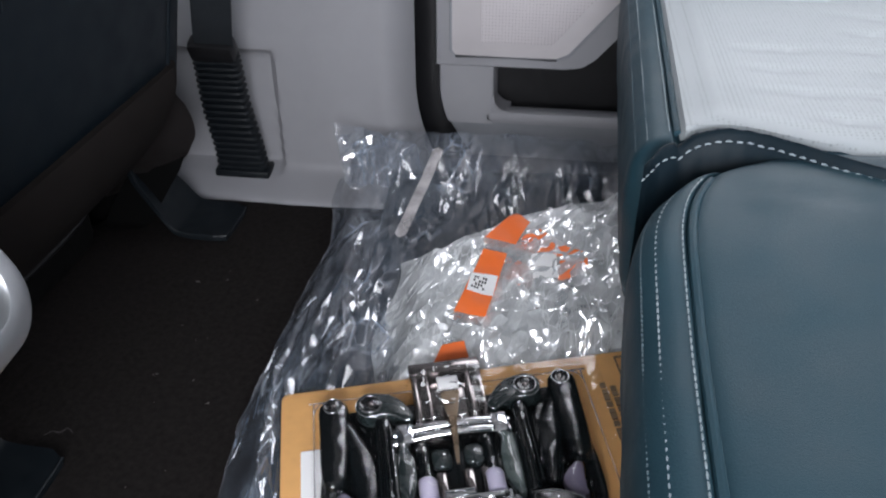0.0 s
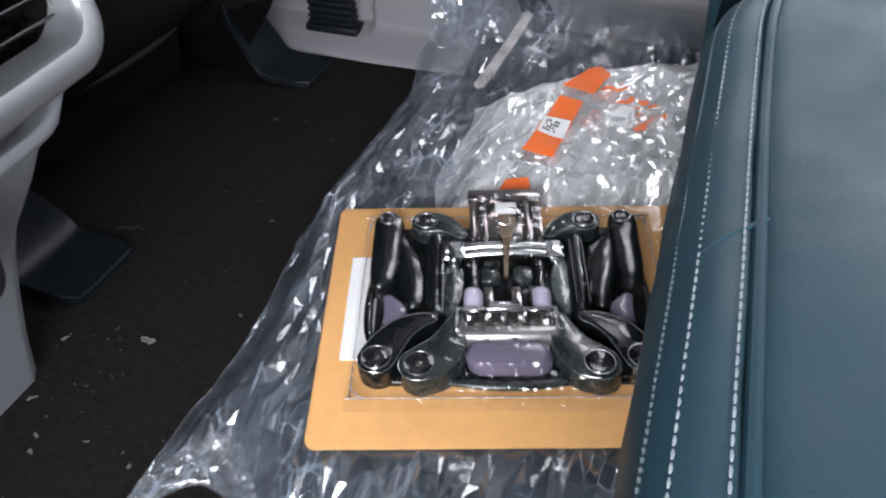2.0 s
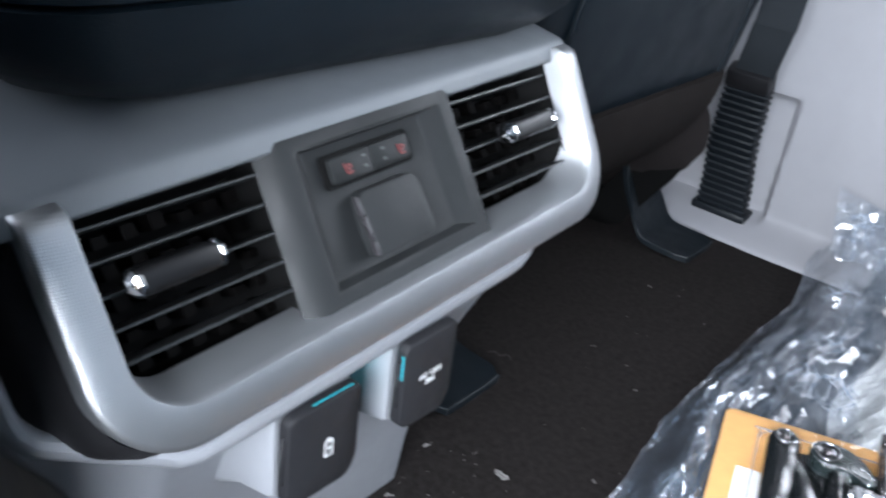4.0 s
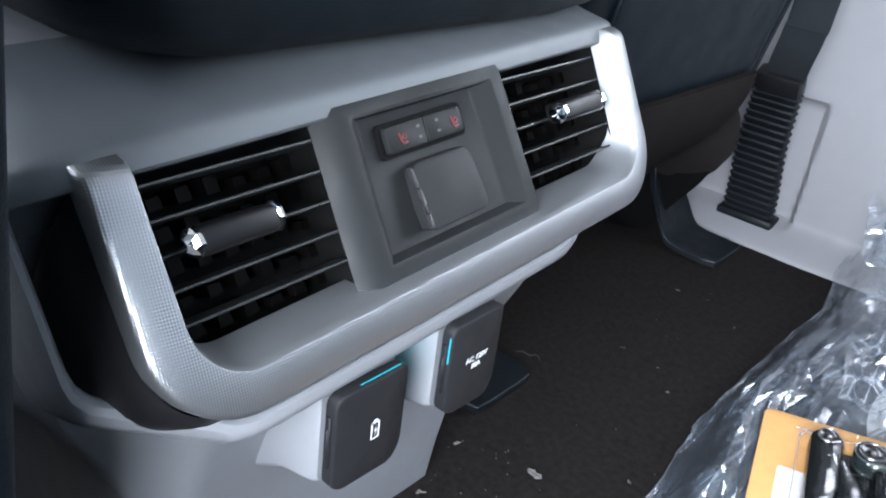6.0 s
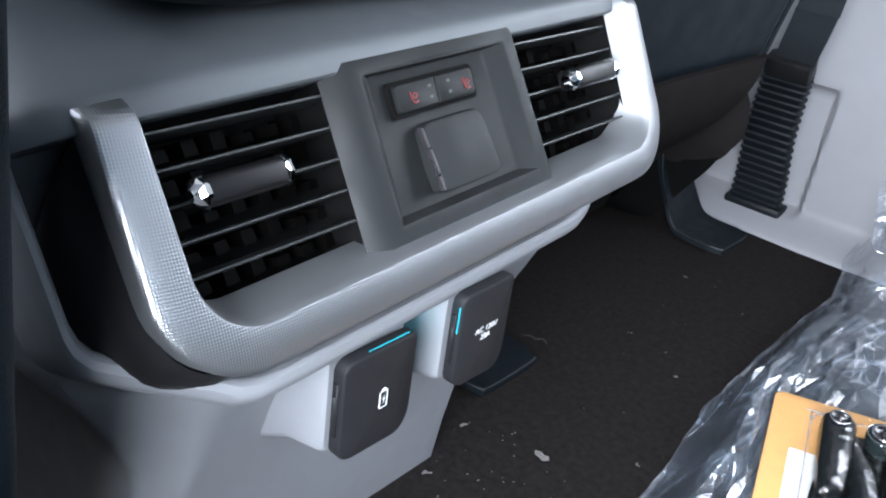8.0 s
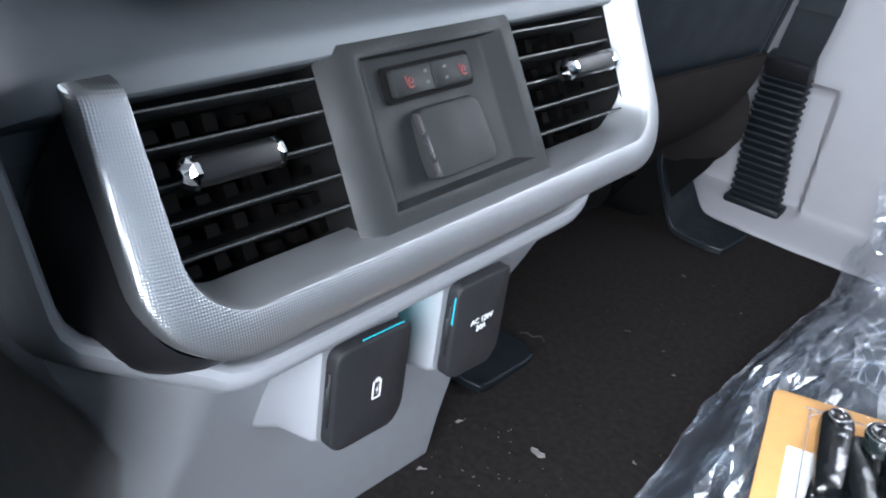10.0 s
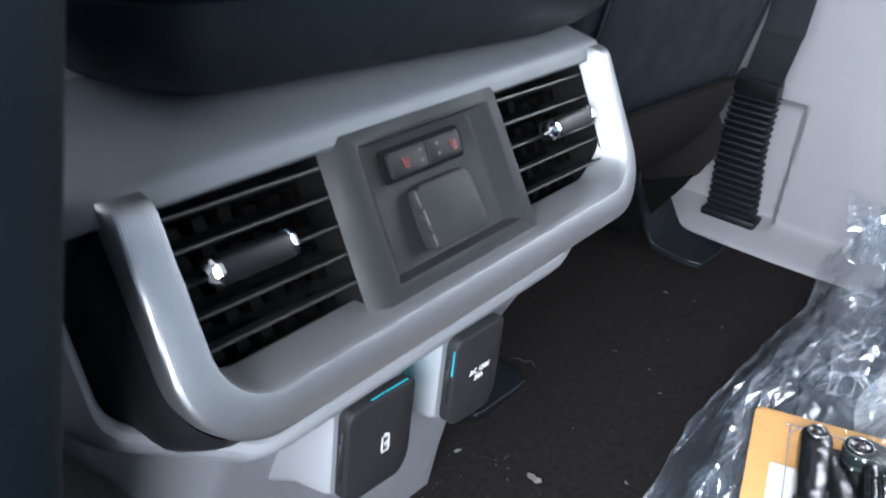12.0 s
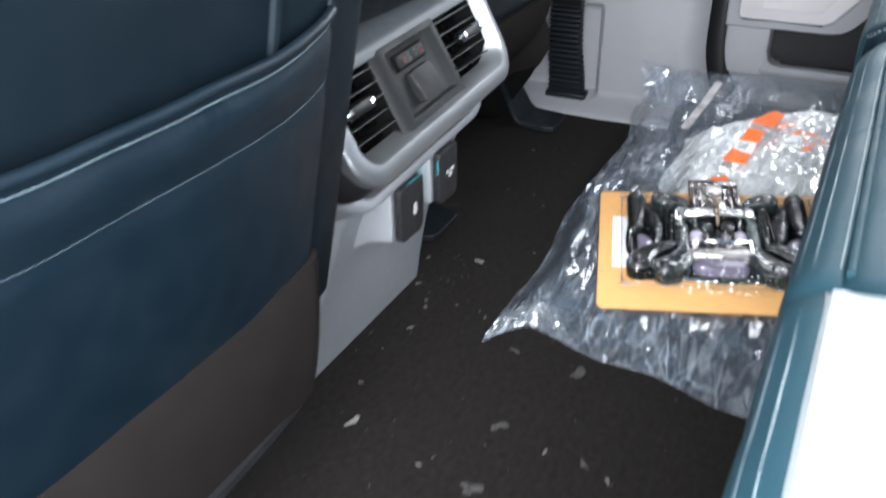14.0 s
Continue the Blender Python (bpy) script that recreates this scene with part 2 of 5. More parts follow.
def rbox(bm, lo, hi, r=0.003, seg=2, m=None):
    """A box from corner lo to corner hi with rounded edges."""
    c = [(a + b) / 2 for a, b in zip(lo, hi)]
    s = [abs(b - a) for a, b in zip(lo, hi)]
    g = bmesh.ops.create_cube(bm, size=1.0)["verts"]
    for v in g:
        v.co = Vector((v.co.x * s[0] + c[0], v.co.y * s[1] + c[1], v.co.z * s[2] + c[2]))
    edges = list({e for v in g for e in v.link_edges})
    if r > 0:
        r = min(r, min(s) * 0.49)
        g2 = bmesh.ops.bevel(bm, geom=edges, offset=r, segments=seg, affect="EDGES", profile=0.5)
        g = list({v for f in g2["faces"] for v in f.verts} | {v for v in g if v.is_valid})
    if m is not None:
        bmesh.ops.transform(bm, matrix=m, verts=g)
    return g


def rrect(x0, y0, x1, y1, r, n=6, corners=(1, 1, 1, 1)):
    """Points of a rounded rectangle, counter-clockwise from the lower left; corners: factor on r for ll, lr, ur, ul."""
    pts = []
    for (cx, cy, a0), k in zip(((x0, y0, 180), (x1, y0, 270), (x1, y1, 0), (x0, y1, 90)), corners):
        rr = max(r * k, 1e-5)
        ox = cx + (rr if cx == x0 else -rr)
        oy = cy + (rr if cy == y0 else -rr)
        for i in range(n + 1):
            a = radians(a0 + 90 * i / n)
            pts.append((ox + rr * math.cos(a), oy + rr * math.sin(a)))
    return pts


def loft(bm, loops, cap0=True, cap1=True, closed=True):
    """Skin through loops of equally many points."""
    rings = [[bm.verts.new(p) for p in loop] for loop in loops]
    n = len(rings[0])
    for a, b in zip(rings, rings[1:]):
        for i in range(n if closed else n - 1):
            j = (i + 1) % n
            bm.faces.new((a[i], a[j], b[j], b[i]))
    if cap0:
        bm.faces.new(rings[0][::-1])
    if cap1:
        bm.faces.new(rings[-1])
    return rings


def plate(bm, pts, w0, w1, m, r=0.0015):
    """A flat plate with outline pts in the u, v plane of m from depth w0 to w1, with its front edge eased."""
    cu = sum(p[0] for p in pts) / len(pts)
    cv = sum(p[1] for p in pts) / len(pts)
    ext = max(max(abs(p[0] - cu) for p in pts), max(abs(p[1] - cv) for p in pts))

    def ring(w, inset):
        k = 1 - inset / ext
        return [m @ Vector((cu + (p[0] - cu) * k, cv + (p[1] - cv) * k, w)) for p in pts]
    loft(bm, [ring(w0, 0), ring(w1 - r, 0), ring(w1 - r * 0.3, r * 0.3), ring(w1, r)])


def grid(bm, nu, nv, fn):
    vs = [[bm.verts.new(fn(i / nu, j / nv)) for j in range(nv + 1)] for i in range(nu + 1)]
    for i in range(nu):
        for j in range(nv):
            bm.faces.new((vs[i][j], vs[i + 1][j], vs[i + 1][j + 1], vs[i][j + 1]))
    return vs


def tube(bm, pts, r, n=8, flat=1.0, caps=True):
    """A tube along pts; r is a number or one a point."""
    pts = [Vector(p) for p in pts]
    loops, up = [], Vector((0, 0, 1))
    for i, p in enumerate(pts):
        d = (pts[min(i + 1, len(pts) - 1)] - pts[max(i - 1, 0)]).normalized()
        if abs(d.dot(up)) > 0.95:
            up = Vector((1, 0, 0))
        s = d.cross(up).normalized()
        t = s.cross(d)
        rr = r[i] if isinstance(r, (list, tuple)) else r
        loops.append([p + s * rr * math.cos(2 * math.pi * k / n) + t * rr * flat * math.sin(2 * math.pi * k / n) for k in range(n)])
    loft(bm, loops, caps, caps)


def smoothed(pts, steps=6):
    """Catmull-Rom points through pts."""
    p = [Vector(q) for q in pts]
    out = []
    for i in range(len(p) - 1):
        a, b, c, d = p[max(i - 1, 0)], p[i], p[i + 1], p[min(i + 2, len(p) - 1)]
        for k in range(steps):
            t = k / steps
            out.append(0.5 * ((2 * b) + (c - a) * t + (2 * a - 5 * b + 4 * c - d) * t * t + (3 * b - a - 3 * c + d) * t ** 3))
    out.append(p[-1])
    return out


def stitches(bm, pts, step=0.0062, length=0.0042, r=0.0007):
    """Short raised thread dashes along a line."""
    pts = [Vector(q) for q in pts]
    run = [0.0]
    for a, b in zip(pts, pts[1:]):
        run.append(run[-1] + (b - a).length)

    def at(s):
        for i in range(len(pts) - 1):
            if s <= run[i + 1] or i == len(pts) - 2:
                k = (s - run[i]) / max(run[i + 1] - run[i], 1e-9)
                return pts[i].lerp(pts[i + 1], min(max(k, 0), 1))
    s = 0.0
    while s + length < run[-1]:
        a, b = at(s), at(s + length)
        tube(bm, [a, a.lerp(b, 0.5) + Vector((0, 0, r * 0.5)), b], [r * 0.6, r, r * 0.6], 5)
        s += step


def lettering(name, body, size, m, material, parent):
    """Words as a mesh, in the u, v plane of m."""
    curve = bpy.data.curves.new(name, "FONT")
    curve.body, curve.size, curve.align_x, curve.align_y, curve.extrude = body, size, "CENTER", "CENTER", 0.0002
    tmp = bpy.data.objects.new(name, curve)
    scene.collection.objects.link(tmp)
    me = bpy.data.meshes.new_from_object(tmp.evaluated_get(bpy.context.evaluated_depsgraph_get()))
    bpy.data.objects.remove(tmp)
    me.transform(m)
    me.materials.clear()
    me.materials.append(material)
    ob = new(name, me)
    ob.parent = parent
    return ob


# ---- the cab shell ----
CENTRE = 0.205
floor = bm = bmesh.new()
grid(bm, 60, 60, lambda a, b: Vector((-1.7 + 2.6 * a, -0.74 + 1.86 * b, 0.0015 * noise.noise(Vector((a * 40, b * 40, 0))) - 0.001)))
whole("floor", bm, CARPET, "black carpeted cab floor flecked with lint", "floor", kind="structure")
bm = bmesh.new()
rbox(bm, (-1.8, -0.80, 1.28), (1.0, 1.42, 1.34), 0.0)
whole("ceiling", bm, HEADLINER, "plain grey cab headliner", "ceiling", kind="structure", smooth=False)
# Unseen wall, coloured dark teal so that the bezel reflects no bright surface.
bm = bmesh.new()
rbox(bm, (0.80, -0.80, -0.05), (0.86, 1.42, 0.80), 0.0)
rbox(bm, (0.80, -0.80, 1.16), (0.86, 1.42, 1.28), 0.0)
rbox(bm, (0.80, -0.80, 0.80), (0.86, -0.50, 1.16), 0.0)
rbox(bm, (0.80, 1.00, 0.80), (0.86, 1.42, 1.16), 0.0)
whole("wall_rear", bm, LEATHER, "unseen rear cab wall, coloured dark teal to darken reflections, with a window opening", "wall", kind="structure", smooth=False)
bm = bmesh.new()
rbox(bm, (-1.75, -0.80, -0.05), (-1.68, 1.42, 0.78), 0.0)
whole("wall_front", bm, CHARCOAL, "dark dashboard wall ahead of the front seats", "wall", kind="structure", smooth=False)
bm = bmesh.new()
rbox(bm, (-1.75, -0.84, -0.05), (-0.42, -0.76, 0.62), 0.0)
rbox(bm, (-0.62, -0.84, 0.62), (-0.42, -0.76, 1.28), 0.0)
rbox(bm, (0.62, -0.84, -0.05), (0.86, -0.76, 1.28), 0.0)
rbox(bm, (-0.42, -0.84, -0.05), (0.62, -0.76, 0.02), 0.0)
whole("wall_near", bm, PALE, "grey cab side with the open rear doorway", "wall", kind="structure", smooth=False)

# ---- far side: pillar trim, sill, door ----
bm = bmesh.new()


def pillar_x(z):
    return -0.259 + 0.055 * max(0.0, (0.17 - z) / 0.17) ** 2


def soft(a, b, v):
    t = min(1.0, max(0.0, (v - a) / (b - a)))
    return t * t * (3 - 2 * t)


def pillar_face(a, b):
    z = -0.01 + 0.95 * b ** 1.6
    x1 = pillar_x(z)
    x = -0.80 + (x1 + 0.80) * a
    y = 1.125 + 0.006 * soft(-0.40, -0.30, x)
    y += 0.020 * soft(-0.462, -0.474, x) * soft(0.226, 0.212, z) * soft(0.024, 0.036, z)
    y -= 0.060 * soft(0.045, 0.0, z) ** 1.5
    edge = max(0.0, (x - x1 + 0.05) / 0.05)
    y += 0.045 * edge ** 2.2
    return Vector((x, y, z))


grid(bm, 110, 120, pillar_face)
pillar = whole("pillar_trim", bm, PALE, "pale grey moulded plastic pillar trim down to the sill", "pillar", kind="structure")
bm = bmesh.new()
grid(bm, 8, 50, lambda a, b: Vector((pillar_x(0.95 * b) - 0.012 + 0.066 * a, 1.215 - 0.015 * math.sin(a * math.pi), -0.01 + 0.95 * b)))
whole("door_seal", bm, BLACK, "black rubber door seal between pillar and door", "door seal", kind="structure")
bm = bmesh.new()
rbox(bm, (-1.75, 1.15, -0.05), (-0.80, 1.30, 0.62), 0.0)
rbox(bm, (0.62, 1.15, -0.05), (0.86, 1.30, 1.28), 0.0)
rbox(bm, (-0.80, 1.24, 0.62), (-0.30, 1.40, 1.28), 0.0)
rbox(bm, (-0.30, 1.29, -0.05), (0.62, 1.33, 0.62), 0.0)
whole("wall_far", bm, HEADLINER, "far cab side behind pillar and door", "wall", kind="structure", smooth=False)
bm = bmesh.new()
grid(bm, 40, 4, lambda a, b: Vector((-0.30 + 0.92 * a, 1.07 + 0.16 * b, 0.012 + 0.02 * b)))
whole("door_sill", bm, GREY, "grey plastic door sill plate", "sill", kind="structure")

def perforated(name, base, holes, dark, even):
    m = mat(name, base, 0.55, 0, 0.05, 30, 0.4, 1000, 0.4)
    n, l = m.node_tree.nodes, m.node_tree.links
    b = n["Principled BSDF"]
    co, vo, ra, mx = n.new("ShaderNodeTexCoord"), n.new("ShaderNodeTexVoronoi"), n.new("ShaderNodeMapRange"), n.new("ShaderNodeMix")
    vo.inputs["Scale"].default_value = holes
    vo.inputs["Randomness"].default_value = even
    l.new(co.outputs["Object"], vo.inputs["Vector"])
    l.new(vo.outputs["Distance"], ra.inputs["Value"])
    ra.inputs["From Min"].default_value, ra.inputs["From Max"].default_value = 0.18, 0.34
    ra.inputs["To Min"].default_value, ra.inputs["To Max"].default_value = dark, 1.0
    mx.data_type, mx.blend_type = "RGBA", "MULTIPLY"
    mx.inputs["Factor"].default_value = 1.0
    l.new(b.inputs["Base Color"].links[0].from_socket, mx.inputs["A"])
    l.new(ra.outputs[0], mx.inputs["B"])
    l.new(mx.outputs["Result"], b.inputs["Base Color"])
    return m


door = thing("door_1", "pale grey rear door panel with an open map pocket", "door", kind="structure", at=(0.1, 1.25, 0.05))


up = Matrix(((1, 0, 0, 0), (0, 0, -1, 1.20), (0, 1, 0, 0), (0, 0, 0, 1)))


def door_left(z):
    return -0.225 + 0.06 * max(0.0, (0.16 - z) / 0.13) ** 2


def strip(bm, f0, f1, y0, y1, z0, z1, nz=14, nx=4):
    """A slab between two upright curves x = f0(z) and x = f1(z), from y0 (front) to y1."""
    loops = []
    for k in range(nz + 1):
        z = z0 + (z1 - z0) * k / nz
        xa, xb = f0(z), f1(z)
        r = 0.008
        loops.append([(xa, y1, z), (xa, y0 + r, z), (xa + r * 0.3, y0 + r * 0.3, z), (xa + r, y0, z), (xb - r, y0, z), (xb - r * 0.3, y0 + r * 0.3, z), (xb, y0 + r, z), (xb, y1, z)])
    loft(bm, loops)


bm = bmesh.new()
strip(bm, door_left, lambda z: 0.60, 1.197, 1.28, 0.040, 0.103)
part("lower_panel", bm, GREY, door)
bm = bmesh.new()
strip(bm, door_left, lambda z: -0.139, 1.185, 1.28, 0.100, 0.200)
rbox(bm, (-0.155, 1.185, 0.100), (0.60, 1.215, 0.121), 0.006)
plate(bm, [(-0.143, 0.117), (-0.115, 0.117)] + [(-0.115 + 0.025 * math.cos(radians(g)), 0.1455 + 0.025 * math.sin(radians(g))) for g in range(270, 179, -10)] + [(-0.143, 0.1455)], -0.03, 0.0145, up, 0.0015)
part("pocket_frame", bm, PALE, door)
bm = bmesh.new()
rbox(bm, (-0.14, 1.250, 0.10), (0.60, 1.258, 0.24), 0.0)
rbox(bm, (-0.14, 1.215, 0.098), (0.60, 1.258, 0.104), 0.0)
part("pocket_lining", bm, BLACK, door, "dark inside of the map pocket", False)
bm = bmesh.new()
plate(bm, [(-0.228, 0.196), (-0.035, 0.196), (-0.012, 0.200), (0.006, 0.212), (0.055, 0.270), (0.10, 0.33), (0.60, 0.40), (0.60, 0.62), (-0.228, 0.62)], -0.06, 0.028, up, 0.010)
part("arm_panel", bm, PALE, door)
bm = bmesh.new()
plate(bm, [(-0.204, 0.220), (-0.198, 0.214), (-0.048, 0.214), (-0.030, 0.221), (0.036, 0.300), (0.036, 0.50), (-0.204, 0.50)], 0.024, 0.0325, up, 0.003)
inlay = part("inlay", bm, mat("pinkish_grey_vinyl", (0.455, 0.43, 0.437), 0.42, 0, 0.05, 40, 0.3, 1200), door, "pinkish grey smooth inlay")
bm = bmesh.new()
tube(bm, [(a, 1.1675, b) for a, b in ((-0.204, 0.50), (-0.204, 0.222), (-0.197, 0.214), (-0.048, 0.214), (-0.030, 0.222), (0.036, 0.301), (0.036, 0.50))], 0.0022, 6)
part("inlay_seam", bm, GREY, inlay)
bm = bmesh.new()
plate(bm, [(-0.160, 0.236), (-0.055, 0.236), (0.012, 0.318), (0.012, 0.48), (-0.160, 0.48)], 0.030, 0.0345, up, 0.002)
part("grille", bm, perforated("speaker_grille", (0.50, 0.47, 0.48), 210, 0.28, 0.0), inlay, "fine speaker grille")

# ---- seat belt ----
belt = thing("seat_belt", "black seat belt webbing in a ribbed rubber boot", "seat belt", at=(-0.53, 1.09, 0.03))
spine = smoothed([(-0.529, 1.116, 0.030), (-0.529, 1.106, 0.080), (-0.529, 1.087, 0.140), (-0.522, 1.062, 0.200), (-0.513, 1.037, 0.248)], 20)
bm = bmesh.new()
loops = []
for i, p in enumerate(spine):
    k = i / (len(spine) - 1)
    rib = 0.0013 if (i % 4) < 2 else -0.0010
    hw, hd = 0.039 - 0.008 * k + rib, 0.013 + rib
    loops.append([(p.x + q[0], p.y + q[1], p.z) for q in rrect(-hw, -hd, hw, hd, 0.008, 4)])
loft(bm, loops)
part("boot", bm, RUBBER, belt, "ribbed black rubber boot")
bm = bmesh.new()
rbox(bm, (-0.574, 1.100, 0.020), (-0.484, 1.146, 0.034), 0.005)
part("boot_foot", bm, RUBBER, belt)
bm = bmesh.new()
rbox(bm, (-0.032, -0.014, 0.0), (0.032, 0.014, 0.030), 0.006, 2, pose(-0.513, 1.037, 0.244, 25, 0, 0))
part("collar", bm, BLACK, belt)
bm = bmesh.new()
way = smoothed([(-0.513, 1.036, 0.245), (-0.501, 1.008, 0.285), (-0.489, 0.990, 0.335), (-0.484, 0.986, 0.40), (-0.470, 1.000, 0.95)], 8)
loft(bm, [[(p.x + a, p.y + b, p.z) for a, b in ((-0.027, 0), (0.027, 0), (0.027, 0.003), (-0.027, 0.003))] for p in way])
part("webbing", bm, WEB, belt)


# ---- rear seat ----
def edge_x(y):
    return 0.010 + 0.022 * y


def cushion(y0, y1, top, label, insert, swell=0.0, tuck=None, bulge=0.0):
    """A rear seat cushion with front bolster, seam groove, piping and stitching. swell: how far its inner end bows out."""
    ob = thing("seat_cushion", label, "car seat", "rear seat cushions", at=(0.25, (y0 + y1) / 2, 0.2))
    rise = 0.0 if insert else 0.008
    prof = [(0.10, 0.10), (0.040, 0.16), (0.004, 0.22), (-0.004, top - 0.070), (-0.0045, top - 0.038), (-0.0015, top - 0.020), (0.006, top - 0.009), (0.015, top - 0.003), (0.0235, top - 0.001), (0.028, top - 0.002), (0.0310, top - 0.0055), (0.036, top - 0.0015), (0.050, top + 0.003), (0.10, top + 0.008 + rise * 0.3), (0.20, top + 0.008 + rise), (0.35, top + rise), (0.52, top - 0.02), (0.56, 0.14)]
    fine = smoothed([(x, 0, z) for x, z in prof], 4)

    def corner(x, y):
        """How far the rounded far front corner of the middle cushion draws back."""
        if not tuck:
            return 0.0
        return 0.0275 * min(1.6, max(0.0, (y - 0.425) / 0.100)) ** 3.2 * (1 - 0.35 * step3(0.0, 0.033, x)) * (1 - step3(0.04, 0.16, x))

    def crown(y):
        return 0.018 * step3(0.33, 0.53, y) if tuck else 0.0

    def shift(x, y):
        return swell * math.exp(-((x - 0.05) / 0.075) ** 2) * max(0.0, 1 - (y - y0) / (y1 - y0)) ** 2

    def surf(a, b):
        p, y = fine[round(a * (len(fine) - 1))], y0 + (y1 - y0) * b
        d = min(y - y0, y1 - y)
        sink = (0.012 if tuck and y > 0.1 else 0.026 if y > 0.1 else 0.008) * max(0.0, 1 - d / 0.030) ** 2.2
        wob = 0.0016 * noise.noise(Vector((p.x * 18, y * 14, top))) + 0.0006 * noise.noise(Vector((p.x * 60, y * 40, 3)))
        k = 1.0 if p.z > top - 0.12 else 0.3
        out = bulge * math.exp(-((p.x - 0.10) / (0.07 if p.x < 0.10 else 0.16)) ** 2) * b ** 6
        fold = 0.0016 * math.exp(-((y - 0.512 + 0.24 * p.x) / 0.006) ** 2) * step3(0.05, 0.08, p.x) if tuck else 0.0
        return Vector((p.x + edge_x(y) + corner(p.x, y) + sink * 0.6 * (1 if p.x < 0.05 else 0) + wob, y + shift(p.x, y) + out, p.z - sink * k - fold + (crown(y) if p.z > 0.25 else 0) + (wob if p.x > 0.03 else 0)))
    bm = bmesh.new()
    vs = grid(bm, len(fine) - 1, 110, lambda a, b: surf(a, 0.5 - 0.5 * math.cos(math.pi * b)))
    for k in (0, -1):
        bm.faces.new([row[k] for row in vs])
    part("cushion_body", bm, LEATHER, ob)
    ys = [y0 + 0.030 + (y1 - y0 - 0.056) * k / 60 for k in range(61)]

    def row(off, dz, name, step=0.0062, size=0.00075, material=None, label="pale contrast stitching"):
        b2 = bmesh.new()
        stitches(b2, [(edge_x(y) + off + corner(off, y), y + shift(off, y), top + dz + crown(y)) for y in ys], step, step * 0.72, size)
        part(name, b2, material or THREAD, ob, label)
    row(0.0095, -0.0066, "outer_stitching", 0.0058, 0.0008)
    row(0.0258, 0.0006, "inner_stitching", 0.0062, 0.0007)
    row(0.0012, -0.0150, "gathered_seam", 0.0042, 0.0009, SEAT_THREAD, "tightly gathered seam stitching")
    bm = bmesh.new()
    run = [(edge_x(y) + 0.0325 + corner(0.0325, y), y + shift(0.03, y), top - 0.0022 + crown(y)) for y in ys]
    if not insert:
        run += smoothed([run[-1], (edge_x(y1) + 0.058, y1 - 0.016, top + 0.008), (edge_x(y1) + 0.064, y1 - 0.004, top), (edge_x(y1) + 0.068, y1 + 0.004, top - 0.02)], 6)[1:]
    tube(bm, run, 0.0032, 8)
    part("piping", bm, LEATHER, ob)
    if tuck:
        bm = bmesh.new()
        tube(bm, [(edge_x(tuck) + 0.010, tuck, top - 0.0062), (edge_x(tuck) + 0.019, tuck + 0.010, top - 0.0018), (edge_x(tuck) + 0.030, tuck + 0.022, top - 0.0016), (edge_x(tuck) + 0.036, tuck + 0.026, top + 0.0008)], [0.0008, 0.0017, 0.0014, 0.001], 6)
        part("tuck", bm, LEATHER, ob, "small tuck across the bolster")
    if insert:
        bm = bmesh.new()
        ya, yb = y0 + (0.016 if swell else 0.030), y1 - (0.045 if swell else 0.010)

        def pad(a, b):
            x, y = insert + (0.50 - insert) * a, ya + (yb - ya) * b
            d = min(x - insert, y - ya, yb - y, 0.50 - x)
            quilt = 0.0044 * step3(-0.25, 0.45, noise.noise(Vector((x * 11, y * 9, 4)))) * step3(0.05, 0.13, x) * (1 - abs(math.sin(y * 58 + 0.5 * math.sin(x * 24)))) ** 4
            z = top - 0.003 + 0.0075 * min(1, max(0, d) / 0.003) + 0.0055 * min(1, max(0, d) / 0.030) + 0.005 * step3(0.03, 0.09, x) - quilt * min(1, d / 0.03)
            return Vector((x + edge_x(y), y + shift(x, y), z))
        grid(bm, 120, 60, pad)
        part("insert", bm, PERF, ob, "white perforated leather insert")
        if swell:
            end_band(ob, top, fine)
    return ob


def end_line(x):
    """The rounded seam along the near end of the outer cushion."""
    return 0.503 + 0.072 * math.exp(-((x - 0.072) / (0.075 if x < 0.072 else 0.084)) ** 2) - 0.030 * step3(0.042, 0.010, x) - 0.014 * step3(0.12, 0.32, x)


def end_band(ob, top, fine):
    """Dusky gathered end panel of the outer cushion, its shade painted in, stitched along its upper edge."""
    def over(x):
        near = min(fine[:-8], key=lambda p: abs(p.x + 0.022 * 0.55 + 0.010 - x) + (1 if p.z < top - 0.06 else 0))
        return max(near.z, top - 0.005) + 0.0055 + 0.007 * step3(0.03, 0.09, x)

    def face(a, b):
        x = 0.026 + 0.48 * a ** 1.5
        y = end_line(x) + 0.004 - (0.024 + 0.020 * step3(0.11, 0.03, x)) * b + 0.0010 * math.sin(a * 160) * b
        z = over(x) + 0.004 * math.sin(min(1.0, b * 5) * math.pi / 2) - 0.002 - 0.085 * b ** 1.5
        return Vector((x - 0.010 * b * step3(0.06, 0.0, x), y, z))
    bm = bmesh.new()
    grid(bm, 90, 16, face)
    part("end_panel", bm, SHADED_DUSK, ob, "dusky gathered leather end panel with its shade painted in")
    bm = bmesh.new()
    stitches(bm, [face(0.004 + 0.75 * i / 90, 0.27) + Vector((0, -0.0005, 0.0008)) for i in range(91)], 0.0078, 0.0046, 0.00075)
    part("end_stitching", bm, THREAD, ob, "pale contrast stitching")


# The shade on the end panel is mixed into this dusky colour.
SHADED_DUSK = mat("shaded_dusky_mesh", (0.0030, 0.0098, 0.0150), 0.6, 0, 0.2, 120, 0.6, 1100, 0.2)


def step3(a, b, v):
    t = min(1.0, max(0.0, (v - a) / (b - a)))
    return t * t * (3 - 2 * t)


